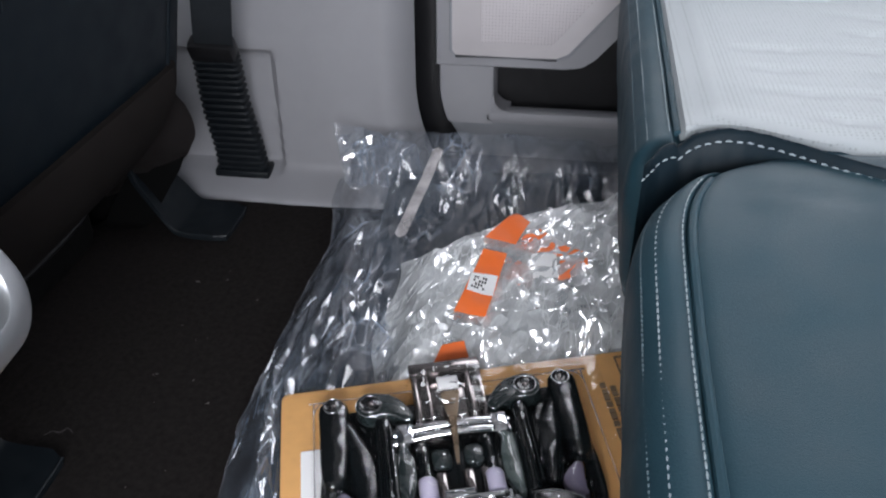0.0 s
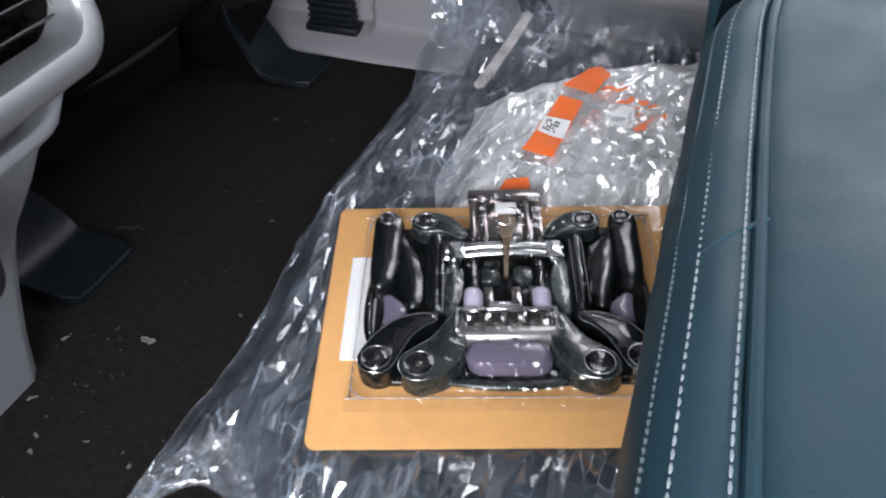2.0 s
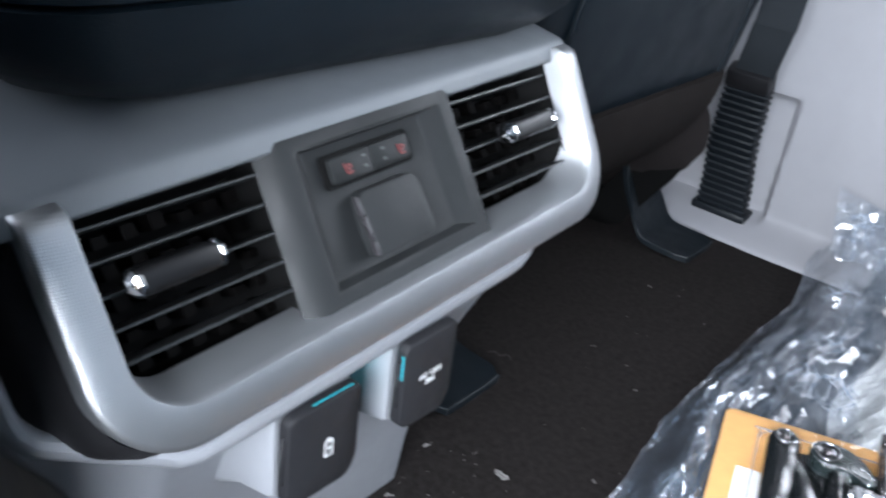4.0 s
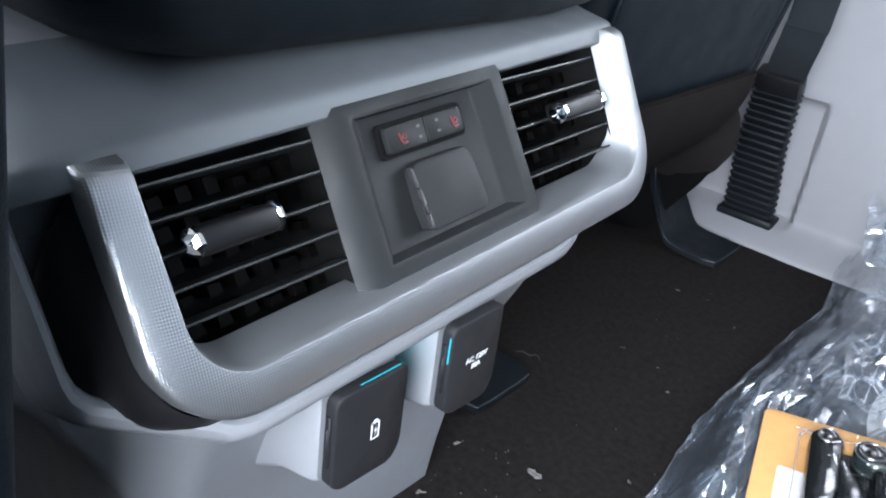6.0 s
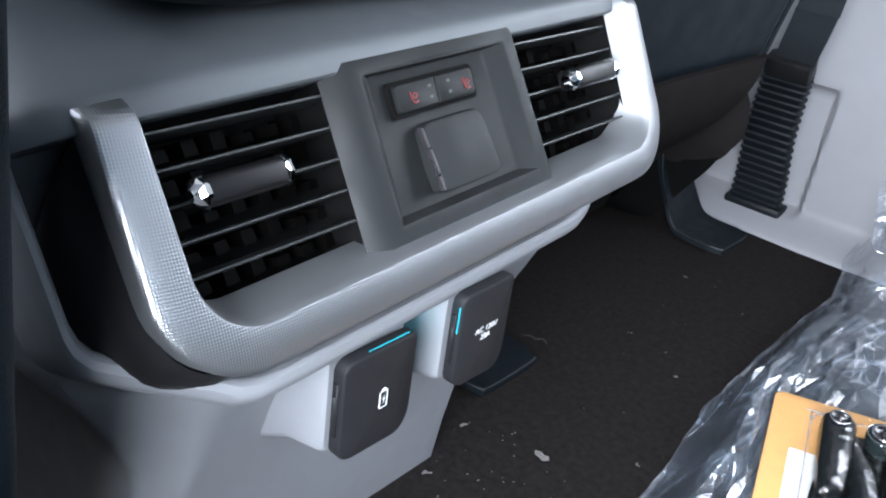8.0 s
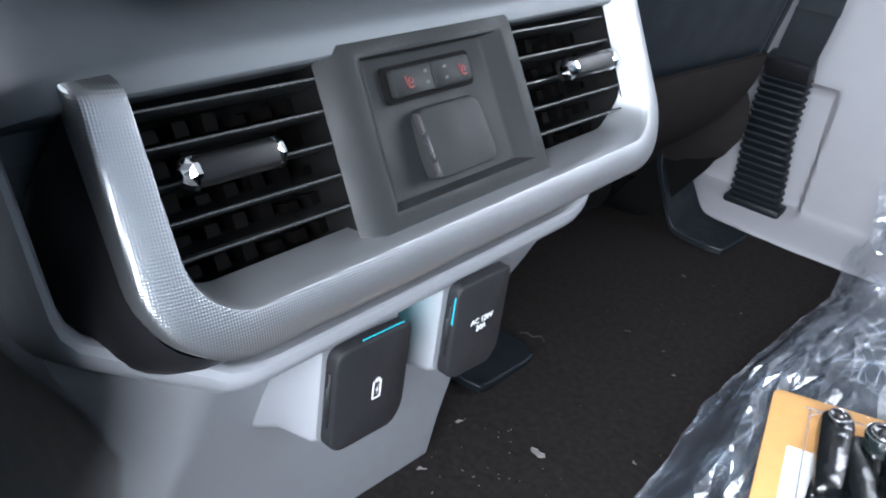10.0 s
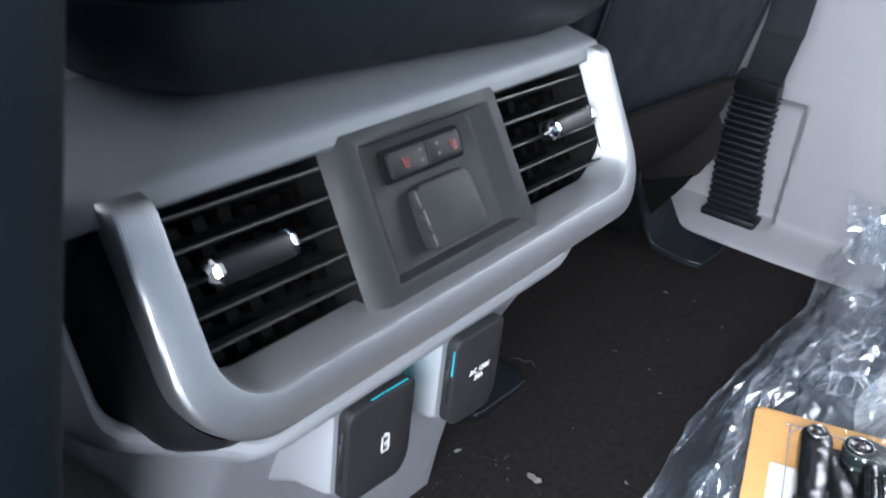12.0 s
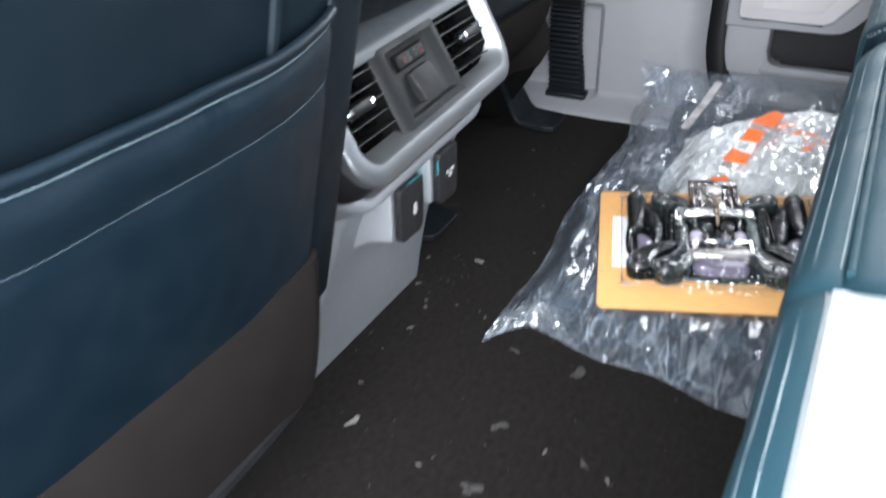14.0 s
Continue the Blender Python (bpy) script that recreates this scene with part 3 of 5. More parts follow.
PERF = perforated("white_perforated_leather", (0.425, 0.460, 0.472), 250, 0.70, 0.15)
cushion(0.534, 1.10, 0.366, "teal leather outer rear seat cushion with white perforated insert", 0.034, 0.045)
cushion(-0.083, 0.552, 0.347, "plain teal leather middle rear seat cushion with piping", 0, 0.0, 0.216, 0.018)
cushion(-0.70, -0.085, 0.354, "teal leather outer rear seat cushion by the open doorway", 0.020)
bm = bmesh.new()
rbox(bm, (0.16, -0.68, 0.0), (0.55, 1.06, 0.14), 0.01)
whole("storage_box", bm, BLACK, "black storage box under the rear seat", "storage box")


# ---- front seats ----
def front_seat(x, yc, label, pocketed, low, taper, wide, drop=0.0):
    """A front seat seen from behind: leather back with slanted bolsters, map pocket, fabric skirt. x: its rear face at z = 0.45."""
    ob = thing("front_seat", label, "car seat", "front seats", at=(x - 0.25, yc, 0.0))
    HALF, WIDE = 0.192, wide

    def rear(z):
        return x + 0.20 * (z - 0.45)

    def section(z, shrink=0.0, back=0.0):
        r, xr = HALF - shrink, rear(z) - back
        w = WIDE - shrink
        half = smoothed([(0, 0, 0), (r * 0.6, -0.0, 0), (r - 0.012, -0.001, 0), (r + 0.004, -0.004, 0), (r + 0.030, -0.005, 0), (w - 0.008, -0.009, 0), (w - 0.001, -0.018, 0), (w - 0.001, -0.032, 0), (w - 0.004, -0.11, 0), (w - 0.05, -0.18, 0), (0, -0.18, 0)], 4)
        right = [(xr + p.y, yc + p.x, z) for p in half]
        left = [(xr + p.y, yc - p.x, z) for p in half[1:-1]]
        return right + left[::-1]
    bm = bmesh.new()
    zs = [0.243 - drop, 0.252 - drop, 0.270 - drop] + [0.31 + 0.033 * k for k in range(24)]
    loft(bm, [section(z, 0.02 if k == 0 else 0.006 if k == 1 else 0.0, 0.025 if k == 0 else 0.008 if k == 1 else 0) for k, z in enumerate(zs)])
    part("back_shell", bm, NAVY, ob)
    for s in (-1, 1):
        bm = bmesh.new()
        tube(bm, [(rear(z) + 0.0005, yc + s * (HALF - 0.066), z) for z in [0.455 + 0.028 * i for i in range(22)]], 0.0045, 8)
        part("welt", bm, NAVY, ob)
        bm = bmesh.new()
        tube(bm, [(rear(z) - 0.002, yc + s * (HALF + 0.001), z) for z in [0.29 + 0.028 * i for i in range(27)]], 0.0030, 8)
        part("side_seam", bm, NAVY, ob)

    def pocket(a, b):
        u = (2 * a - 1)
        z = 0.268 - drop + (0.216 + drop) * b + 0.012 * b * abs(u) ** 3
        bulge = 0.015 * (1 - abs(u) ** 5) * (0.35 + 0.65 * b)
        for seam, depth, width in ((0.968, 0.0028, 0.022), (0.815, 0.0020, 0.030)):
            bulge -= depth * math.exp(-((b - seam) / width) ** 2)
        bulge += 0.0022 * math.exp(-((b - 0.905) / 0.040) ** 2) * (1 - abs(u) ** 4)
        gather = 0.5 + 0.5 * noise.noise(Vector((u * 6, 2, 7)))
        bulge += 0.0011 * gather * noise.noise(Vector((a * 95, 4 * b, 5))) * math.exp(-((b - 0.945) / 0.018) ** 2)
        return Vector((rear(z) + 0.003 + bulge, yc + u * (HALF - 0.001), z + 0.0009 * noise.noise(Vector((a * 7, b * 5, 1)))))
    if pocketed:
        bm = bmesh.new()
        grid(bm, 260, 90, pocket)
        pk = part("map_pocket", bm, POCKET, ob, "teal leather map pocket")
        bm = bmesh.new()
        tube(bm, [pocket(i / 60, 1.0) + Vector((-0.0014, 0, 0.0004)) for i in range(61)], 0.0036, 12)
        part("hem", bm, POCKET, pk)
        bm = bmesh.new()
        stitches(bm, [pocket(i / 60, 0.968) + Vector((0.0006, 0, 0)) for i in range(61)], 0.0056, 0.0042, 0.00085)
        part("hem_stitching", bm, SEAT_THREAD, pk, "pale contrast stitching")
        bm = bmesh.new()
        stitches(bm, [pocket(i / 60, 0.815) + Vector((0.0008, 0, 0)) for i in range(61)], 0.0056, 0.0036, 0.00040)
        part("lower_stitching", bm, POCKET_SEAM, pk, "fine contrast stitching")
    bm = bmesh.new()
    loops = []
    for k in range(13):
        q = k / 12
        z = low + (0.295 - low) * q
        hw = HALF + 0.026 - taper * (1 - q) ** 2
        xr = rear(0.30) + 0.008 - (0.012 + taper) * (1 - q) ** 2.2
        loops.append([(xr + v, yc + u, z) for u, v in rrect(-hw, -0.45, hw, 0.0, 0.035, 8)])
    loft(bm, loops)
    part("skirt", bm, FABRIC, ob, "grey brown fabric skirt")
    bm = bmesh.new()
    e, xe = HALF + 0.026 - taper, rear(0.30) - 0.010 - taper
    tube(bm, smoothed([(xe - 0.20, yc - e, low + 0.004), (xe - 0.06, yc - e, low + 0.004), (xe, yc - e + 0.05, low), (xe, yc + e - 0.05, low), (xe - 0.06, yc + e, low + 0.004), (xe - 0.20, yc + e, low + 0.004)], 6), 0.007, 8)
    part("skirt_rim", bm, BLACK, ob)
    if not pocketed:
        upper = smoothed([(-0.76, 0.925, 0.060), (-0.62, 0.925, 0.111), (-0.583, 0.925, 0.136), (-0.549, 0.925, 0.162), (-0.530, 0.925, 0.186), (-0.521, 0.918, 0.213), (-0.520, 0.905, 0.250)], 5)
        lip = smoothed([(-0.76, 0.960, 0.030), (-0.626, 0.960, 0.077), (-0.594, 0.960, 0.096), (-0.558, 0.960, 0.123), (-0.546, 0.955, 0.142), (-0.532, 0.948, 0.162), (-0.522, 0.930, 0.190)], 5)
        under = smoothed([(-0.76, 0.955, -0.004), (-0.635, 0.955, 0.006), (-0.602, 0.955, 0.040), (-0.571, 0.955, 0.085), (-0.551, 0.952, 0.115), (-0.535, 0.946, 0.152), (-0.523, 0.929, 0.189)], 5)
        side = Vector((0.012, 0.004, -0.006))
        rows = [[p + Vector((-0.04, -0.03, 0.01)), p, p.lerp(q, 0.35) + side * 0.8, p.lerp(q, 0.7) + side, q + side * 0.5, q, q + Vector((-0.006, -0.002, -0.001))] for p, q in zip(upper, lip)]
        n, m = len(rows) - 1, len(rows[0]) - 1
        bm = bmesh.new()
        grid(bm, n, m, lambda i, j: rows[round(i * n)][round(j * m)])
        part("side_shield", bm, SHIELD, ob, "brown grey moulded plastic side shield")
        # Black sheet drawn forward and down to stand in for the under-seat shade.
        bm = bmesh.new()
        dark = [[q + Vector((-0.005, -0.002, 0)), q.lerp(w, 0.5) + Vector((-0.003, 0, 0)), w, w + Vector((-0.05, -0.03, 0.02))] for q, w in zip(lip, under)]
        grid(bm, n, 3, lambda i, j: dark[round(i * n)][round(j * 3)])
        part("shield_underside", bm, VOID, ob, "black underside of the side shield, drawn out to stand in for under-seat shade")
    # Frame and rails are flat black to put under-seat shade into their colour.
    bm = bmesh.new()
    rbox(bm, (x - 0.46, yc - 0.17, 0.05), (x - 0.16, yc + 0.17, 0.19), 0.02)
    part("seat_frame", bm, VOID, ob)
    # Unseen cushion, added to keep stray light off the console flank and floor.
    bm = bmesh.new()
    rbox(bm, (x - 0.66, yc - 0.225, 0.19), (x - 0.16, yc + 0.225, 0.35), 0.03)
    part("seat", bm, NAVY, ob)
    for s in (-1, 1):
        bm = bmesh.new()
        rbox(bm, (x - 0.56, yc + s * 0.22 - 0.02, 0.0), (x - 0.26, yc + s * 0.22 + 0.02, 0.055), 0.004)
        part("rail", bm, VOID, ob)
    return ob


# Flat black for ducts, and for shade painted under the front seats.
VOID = mat("matt_black_duct_and_shade", (0.0035, 0.0035, 0.0035), 0.8, 0, 0.1, 30, 0, 1, 0.1)
SHIELD = mat("brown_grey_plastic", (0.0175, 0.0150, 0.0148), 0.45, 0, 0.12, 60, 0.3, 1300, 0.3)
POCKET_SEAM = mat("seam_thread", (0.05, 0.072, 0.085), 0.7, 0, 0.1, 300)
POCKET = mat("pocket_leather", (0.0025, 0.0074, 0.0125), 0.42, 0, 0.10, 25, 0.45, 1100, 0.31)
front_seat(-0.317, -0.310, "dark teal leather front seat back with a map pocket", True, 0.156, 0.002, 0.256, 0.040)
front_seat(-0.467, 0.676, "dark teal leather front passenger seat set further forward", False, 0.150, 0.08, 0.244)


def rail_cover(xb, xe, y0, y1):
    """Moulded foot over the rear end of a seat rail: a sheet that comes down, bends at xb and runs out flat to xe, with a rolled edge."""
    ob = thing("rail_cover", "dark slate moulded plastic cover over the seat rail end", "rail cover", "rail covers", at=(xb, (y0 + y1) / 2, 0))
    prof = smoothed([(xb - 0.034, 0, 0.170), (xb - 0.026, 0, 0.115), (xb - 0.016, 0, 0.072), (xb - 0.006, 0, 0.036), (xb + 0.006, 0, 0.0175), (xb + 0.024, 0, 0.0120), (xb + 0.052, 0, 0.0105), (xe, 0, 0.0100)], 5)

    def sheet(a, b, down=0.0):
        p = prof[round(a * (len(prof) - 1))]
        high = step3(0.02, 0.11, p.z)
        out = step3(xe - 0.018, xe, p.x)
        ya, yb = y0 - 0.020 * high + 0.004 * out, y1 - 0.040 * high - 0.010 * out
        dish = 0.0022 * min(1.0, 6 * min(b, 1 - b)) * (1 - high)
        return Vector((p.x - down * high, ya + (yb - ya) * b, p.z - dish - down * (1 - high)))
    n = len(prof) - 1
    bm = bmesh.new()
    top = grid(bm, n, 14, sheet)
    low = grid(bm, n, 14, lambda a, b: sheet(a, b, 0.0085))
    rim = [(i, 0) for i in range(n + 1)] + [(n, j) for j in range(1, 15)] + [(i, 14) for i in range(n - 1, -1, -1)] + [(0, j) for j in range(13, -1, -1)]
    for (i, j), (k, m) in zip(rim, rim[1:]):
        bm.faces.new((top[i][j], top[k][m], low[k][m], low[i][j]))
    part("sheet", bm, SLATE_RUBBER, ob)
    bm = bmesh.new()
    edge = [sheet(i / n, 0.0) for i in range(n + 1)] + [sheet(1.0, j / 14) for j in range(1, 15)]
    tube(bm, [q + Vector((0, 0, -0.0006)) for q in edge], 0.0022, 8)
    part("rolled_edge", bm, SLATE_RUBBER, ob)
    return ob


SLATE_RUBBER = mat("slate_moulding", (0.0060, 0.0092, 0.0122), 0.46, 0, 0.15, 60, 0.25, 900, 0.36)
rail_cover(-0.582, -0.500, 0.942, 1.040)
rail_cover(-0.589, -0.511, 0.424, 0.524)

# ---- centre console ----
console = thing("centre_console", "grey plastic centre console end with air vents", "console", at=(-0.6, CENTRE, 0.0))
PANEL = Matrix(((0, -0.4472, 0.8944, -0.39), (1, 0, 0, CENTRE), (0, 0.8944, 0.4472, 0.30), (0, 0, 0, 1))) @ Matrix.Translation((-0.0133, 0.0033, 0.012)) @ Matrix.Scale(0.9615, 4)
LEAN = 0.055


def on_panel(u, v, w):
    """A place on the vent panel, whose lines rise a little towards the far side."""
    return PANEL @ Vector((u + LEAN * (0.06 - v), v + 0.046 * u, w))


ROLLED = PANEL @ Matrix(((1, -LEAN, 0, LEAN * 0.06), (0.046, 1, 0, 0), (0, 0, 1, 0), (0, 0, 0, 1)))


bm = bmesh.new()
secs = [(0.0, 0.134, -0.487, 0.012), (0.05, 0.130, -0.478, 0.012), (0.10, 0.130, -0.468, 0.014), (0.14, 0.132, -0.458, 0.018), (0.165, 0.142, -0.452, 0.026), (0.19, 0.167, -0.444, 0.038), (0.21, 0.186, -0.436, 0.050), (0.225, 0.199, -0.430, 0.060), (0.238, 0.207, -0.426, 0.068), (0.250, 0.211, -0.4255, 0.074), (0.262, 0.213, -0.431, 0.076), (0.274, 0.214, -0.441, 0.076)]


def base_loop(z, hw, xf, c):
    """Plan of the console base: its two rear corners are cut off at a slant and softly eased."""
    e = 0.22 * c
    half = [(hw - 0.02, -0.30), (hw, -0.28), (hw, -0.12), (hw, -0.75 * c - e), (hw - 0.02 * c, -0.75 * c), (hw - 0.12 * c, -0.75 * c + 0.9 * e), (hw - 0.50 * c, -0.375 * c), (hw - 0.86 * c, -0.10 * c), (hw - c, -0.012 * c), (hw - c - e, 0.0), (0.06, 0.0)]
    wider = 1 + 0.034 * (1 - step3(0.13, 0.225, z)) / hw
    return [(xf + v, CENTRE + u, z) for u, v in half] + [(xf + v, CENTRE - u * wider, z) for u, v in reversed(half)]


loft(bm, [base_loop(*q) for q in secs])
part("base", bm, GREY, console)
bm = bmesh.new()
secs = [(0.245, 0.208, -0.480), (0.277, 0.214, -0.474), (0.33, 0.217, -0.478), (0.368, 0.217, -0.482), (0.378, 0.212, -0.49)]
loft(bm, [[(xf + v, CENTRE + u, z) for u, v in rrect(-hw, -0.25, hw, 0.0, 0.022, 6)] for z, hw, xf in secs])
part("side_body", bm, GREY, console)
# the brow over the vents, one soft ridge from end to end
bm = bmesh.new()
prof = [(0.080, -0.055), (0.0925, -0.045), (0.0932, -0.004), (0.0938, 0.0002), (0.0950, 0.0014), (0.1000, 0.0020), (0.1045, 0.0018), (0.1072, 0.0004), (0.1100, -0.0028), (0.1150, -0.0095), (0.1230, -0.0200), (0.1330, -0.0320), (0.1450, -0.0450), (0.1600, -0.0620)]


def brow(u):
    d = max(0.0, abs(u) - 0.190) / 0.034
    e = 0.034 * (1 - math.sqrt(max(0.0, 1 - d * d)))
    return [PANEL @ Vector((u, v + 0.046 * u - e * 0.25 * (v - 0.08) / 0.08, w - e)) for v, w in prof]


loft(bm, [brow(0.224 * q / 12 if abs(q) < 10 else (0.187 + 0.0365 * math.sin(radians(90 * (abs(q) - 10) / 8))) * (1 if q > 0 else -1)) for q in list(range(-18, 19))])
part("upper_body", bm, BROW, console, "darker grey plastic brow over the vents")
# dark pod that carries the vents
bm = bmesh.new()
T = 0.0985


def pod(w, g, drop=0.0, k=0.12):
    return [on_panel(u + 0.003, v, w) for u, v in rrect(-0.200 - g, -0.017 - g, 0.200 + g, T - drop, 0.036 + g, 8, (1, 1, k, k))]


loft(bm, [pod(-0.085, 0.010, 0.030, 0.9), pod(-0.05, 0.009, 0.014, 0.7), pod(-0.02, 0.005, 0.005, 0.4), pod(-0.004, -0.001)], True, False)
part("pod", bm, BLACK, console, "black pod behind the bezel")


def u_path(du, v0, r, top, n=12):
    """The open U of the bezel: down the near side, along the bottom, up the far side."""
    ups = [top, top - 0.0012, top - 0.003, top - 0.006, top - 0.010, top - 0.020]
    pts = [(-du, v) for v in ups]
    for i in range(n + 1):
        a = radians(180 + 90 * i / n)
        pts.append((-du + r + r * math.cos(a), v0 + r + r * math.sin(a)))
    for i in range(n + 1):
        a = radians(270 + 90 * i / n)
        pts.append((du - r + r * math.cos(a), v0 + r + r * math.sin(a)))
    return pts + [(du, v) for v in reversed(ups)]


def chamfer_path(du, v0, cu, cv, top):
    """An open U with slanted, eased lower corners."""
    k = 0.24
    half = [(du, top), (du, 0.06), (du, v0 + cv * (1 + k)), (du - 0.02 * cu, v0 + cv * (1 + 0.35 * k)), (du - 0.09 * cu, v0 + cv * (1 - 0.35 * k)), (du - k * cu, v0 + cv * (1 - k)), (du - 0.5 * cu, v0 + cv * 0.5), (du - (1 - k) * cu, v0 + cv * k), (du - 0.90 * cu, v0 + cv * 0.09), (du - 1.05 * cu, v0 + cv * 0.02), (du - (1 + k) * cu, v0), (0.03, v0)]
    return [(-u, v) for u, v in half] + list(reversed(half))


bm = bmesh.new()
rows = [(0.2085, -0.0315, 0.072, 0.046, -0.060), (0.2115, -0.0335, 0.072, 0.046, -0.037), (0.2128, -0.0345, 0.072, 0.046, -0.0345), (0.2145, -0.0368, 0.072, 0.047, -0.0332), (0.2165, -0.0410, 0.073, 0.048, -0.0342), (0.2176, -0.0450, 0.074, 0.049, -0.0385), (0.2176, -0.0475, 0.074, 0.049, -0.050), (0.2140, -0.0470, 0.074, 0.049, -0.092)]
loft(bm, [[on_panel(u, v, w) for u, v in chamfer_path(du, v0, cu, cv, T + 0.004)] for du, v0, cu, cv, w in rows], False, False, False)
part("collar", bm, GREY, console, "grey plastic lip around the pod")
bm = bmesh.new()
rows = [(0.2010, -0.0175, 0.0440, -0.006), (0.2020, -0.0185, 0.0450, 0.0040), (0.2017, -0.0182, 0.0447, 0.0066), (0.2008, -0.0173, 0.0440, 0.0083), (0.1990, -0.0155, 0.0425, 0.0093), (0.1920, -0.0088, 0.0365, 0.0108), (0.1845, -0.0004, 0.0300, 0.0117), (0.1832, 0.0012, 0.0290, 0.0116), (0.1825, 0.0022, 0.0285, 0.0106), (0.1815, 0.0042, 0.0275, 0.0070), (0.178, 0.0135, 0.022, -0.018)]


def rolled(v):
    """The upper ends of the bezel roll back into the pod."""
    k = max(0.0, (v - (T - 0.0050)) / 0.010)
    return 0.0085 * k * k


def bezel_loop(du, v0, r, w):
    # the lip is deep along the bottom and shallow up the two sides
    return [on_panel(u + 0.003, v, (w if w > -0.01 or v0 < 0.0 else w + 0.0115 * soft(0.014, 0.036, v)) - rolled(v)) for u, v in u_path(du, v0, r, T + 0.0045)]


loft(bm, [bezel_loop(*q) for q in rows[:8]], False, False, False)
bezel = part("bezel", bm, SILVER, console, "satin silver U-shaped bezel with a fine knurled face")
bm = bmesh.new()
loft(bm, [bezel_loop(*q) for q in rows[7:]], False, False, False)
part("inner_lip", bm, LIP, bezel, "smooth satin metal inner lip")


def vent(u0, u1, first, pitch, tog):
    """An air vent: dark duct, five slats, a row of vanes behind them and a thumb slider with chrome ends."""
    near = u0 < 0
    ob_bm = bmesh.new()
    v0, v1 = 0.0050, 0.0985
    inner = rrect(u0, v0, u1, v1, 0.020, 5, (1, 0.1, 0.1, 0.1) if near else (0.1, 1, 0.1, 0.1))
    loft(ob_bm, [[on_panel(u, v, w) for u, v in inner] for w in (-0.0050, -0.052)], False, True)
    v = part("vent", ob_bm, VOID, console, "black air vent")
    mid = (u0 + u1) / 2

    def along(u, vc, dv, w):
        return on_panel(u, vc - 0.020 * (u - mid) + dv, w)
    for k in range(5):
        b2 = bmesh.new()
        vc = first + pitch * k
        ua = u0 + (0.004 if k == 0 and near else 0.001)
        ub = u1 + (0.001 if near else -0.004 if k == 0 else 0.0012 - 0.0010 * k)
        sec = [(-0.0010, -0.0004), (-0.0022, -0.0010), (-0.010, -0.0022), (-0.022, -0.0030), (-0.022, -0.0008), (-0.010, 0.0002), (-0.0022, 0.0008), (-0.0010, 0.0005)]
        loft(b2, [[along(u, vc, q[1], q[0] - 0.004) for q in sec] for u in (ua, mid, ub)])
        part("slat", b2, SLAT, v)
    for k in range(7):
        b2 = bmesh.new()
        uc = u0 + 0.006 + (u1 - u0 - 0.012) * k / 6
        # a curved upright vane with a waist between the slats
        for j in range(5):
            vc = first + pitch * j - 0.0125
            tall = 0.0045 + 0.0040 * ((k * 5 + j * 3) % 4) / 3
            loft(b2, [[along(uc + du, vc, dv, w) for du, w in ((0.0, -0.032), (0.0080 * kk, -0.033), (0.0080 * kk, -0.050), (0.0, -0.050))] for dv, kk in ((0.0, 1.0), (tall * 0.5, 1.0), (tall, 0.92))])
        part("vane", b2, VANE, v, "", False)
    ta, tb = tog
    vc = first + pitch * 2 + 0.0028
    b2 = bmesh.new()
    # a thumb tab with a flat top that stands on the middle slat
    loft(b2, [[along(u, vc, q[0], 0.0040 + q[1]) for q in rrect(-0.0066 * k, -0.0095, 0.0066 * k, 0.0066 * k, 0.0030, 3)] for u, k in ((ta, 0.92), (ta + 0.003, 1.0), (tb - 0.003, 1.0), (tb, 0.92))])
    t = part("slider", b2, SLIDER, v)
    for ua, ub in ((ta - 0.0050, ta + 0.0012), (tb - 0.0010, tb + 0.0032)):
        b2 = bmesh.new()
        loops = []
        for u, k, tw in ((ua, 0.40, 26), (ua + (ub - ua) * 0.30, 0.74, 12), (ua + (ub - ua) * 0.62, 0.99, 0), (ub, 1.03, 0)):
            loops.append([along(u, vc, 0.0070 * k * math.cos(radians(g + tw)), 0.0040 + 0.0070 * k * math.sin(radians(g + tw))) for g in range(18, 378, 40)])
        loft(b2, loops)
        part("cap", b2, CHROME, t, "bright faceted chrome end cap", False)


SLAT = mat("slat_plastic", (0.020, 0.022, 0.023), 0.38, 0, 0.1, 60, 0.1, 1500, 0.5)
SWITCH = mat("switch_plastic", (0.0105, 0.0116, 0.0118), 0.52, 0, 0.10, 60, 0.2, 1500, 0.25)
SLIDER = mat("slider_plastic", (0.0045, 0.0045, 0.005), 0.38, 0, 0.1, 60, 0.1, 1500, 0.25)
VANE = mat("dull_vane_plastic", (0.0024, 0.0021, 0.0020), 0.7, 0, 0.3, 40, 0, 1, 0.06)
vent(-0.178, -0.0740, 0.0262, 0.01525, (-0.1605, -0.1210))
vent(0.0640, 0.181, 0.0245, 0.01570, (0.1125, 0.1560))


def framed(u0, v0, u1, v1, c):
    """A rectangle with its upper corners cut off, a little wider towards the bottom on the far side."""
    out = [(u0, v0), ((u0 + u1) / 2, v0), (u1, v0), (u1, (v0 + v1) / 2), (u1, v1 - c), (u1 - c * 0.8, v1), ((u0 + u1) / 2, v1), (u0 + c * 0.8, v1), (u0, v1 - c), (u0, (v0 + v1) / 2)]
    return [(u + (0.075 * (0.0968 - v) if u > u0 + 0.6 * (u1 - u0) else 0.0), v) for u, v in out]


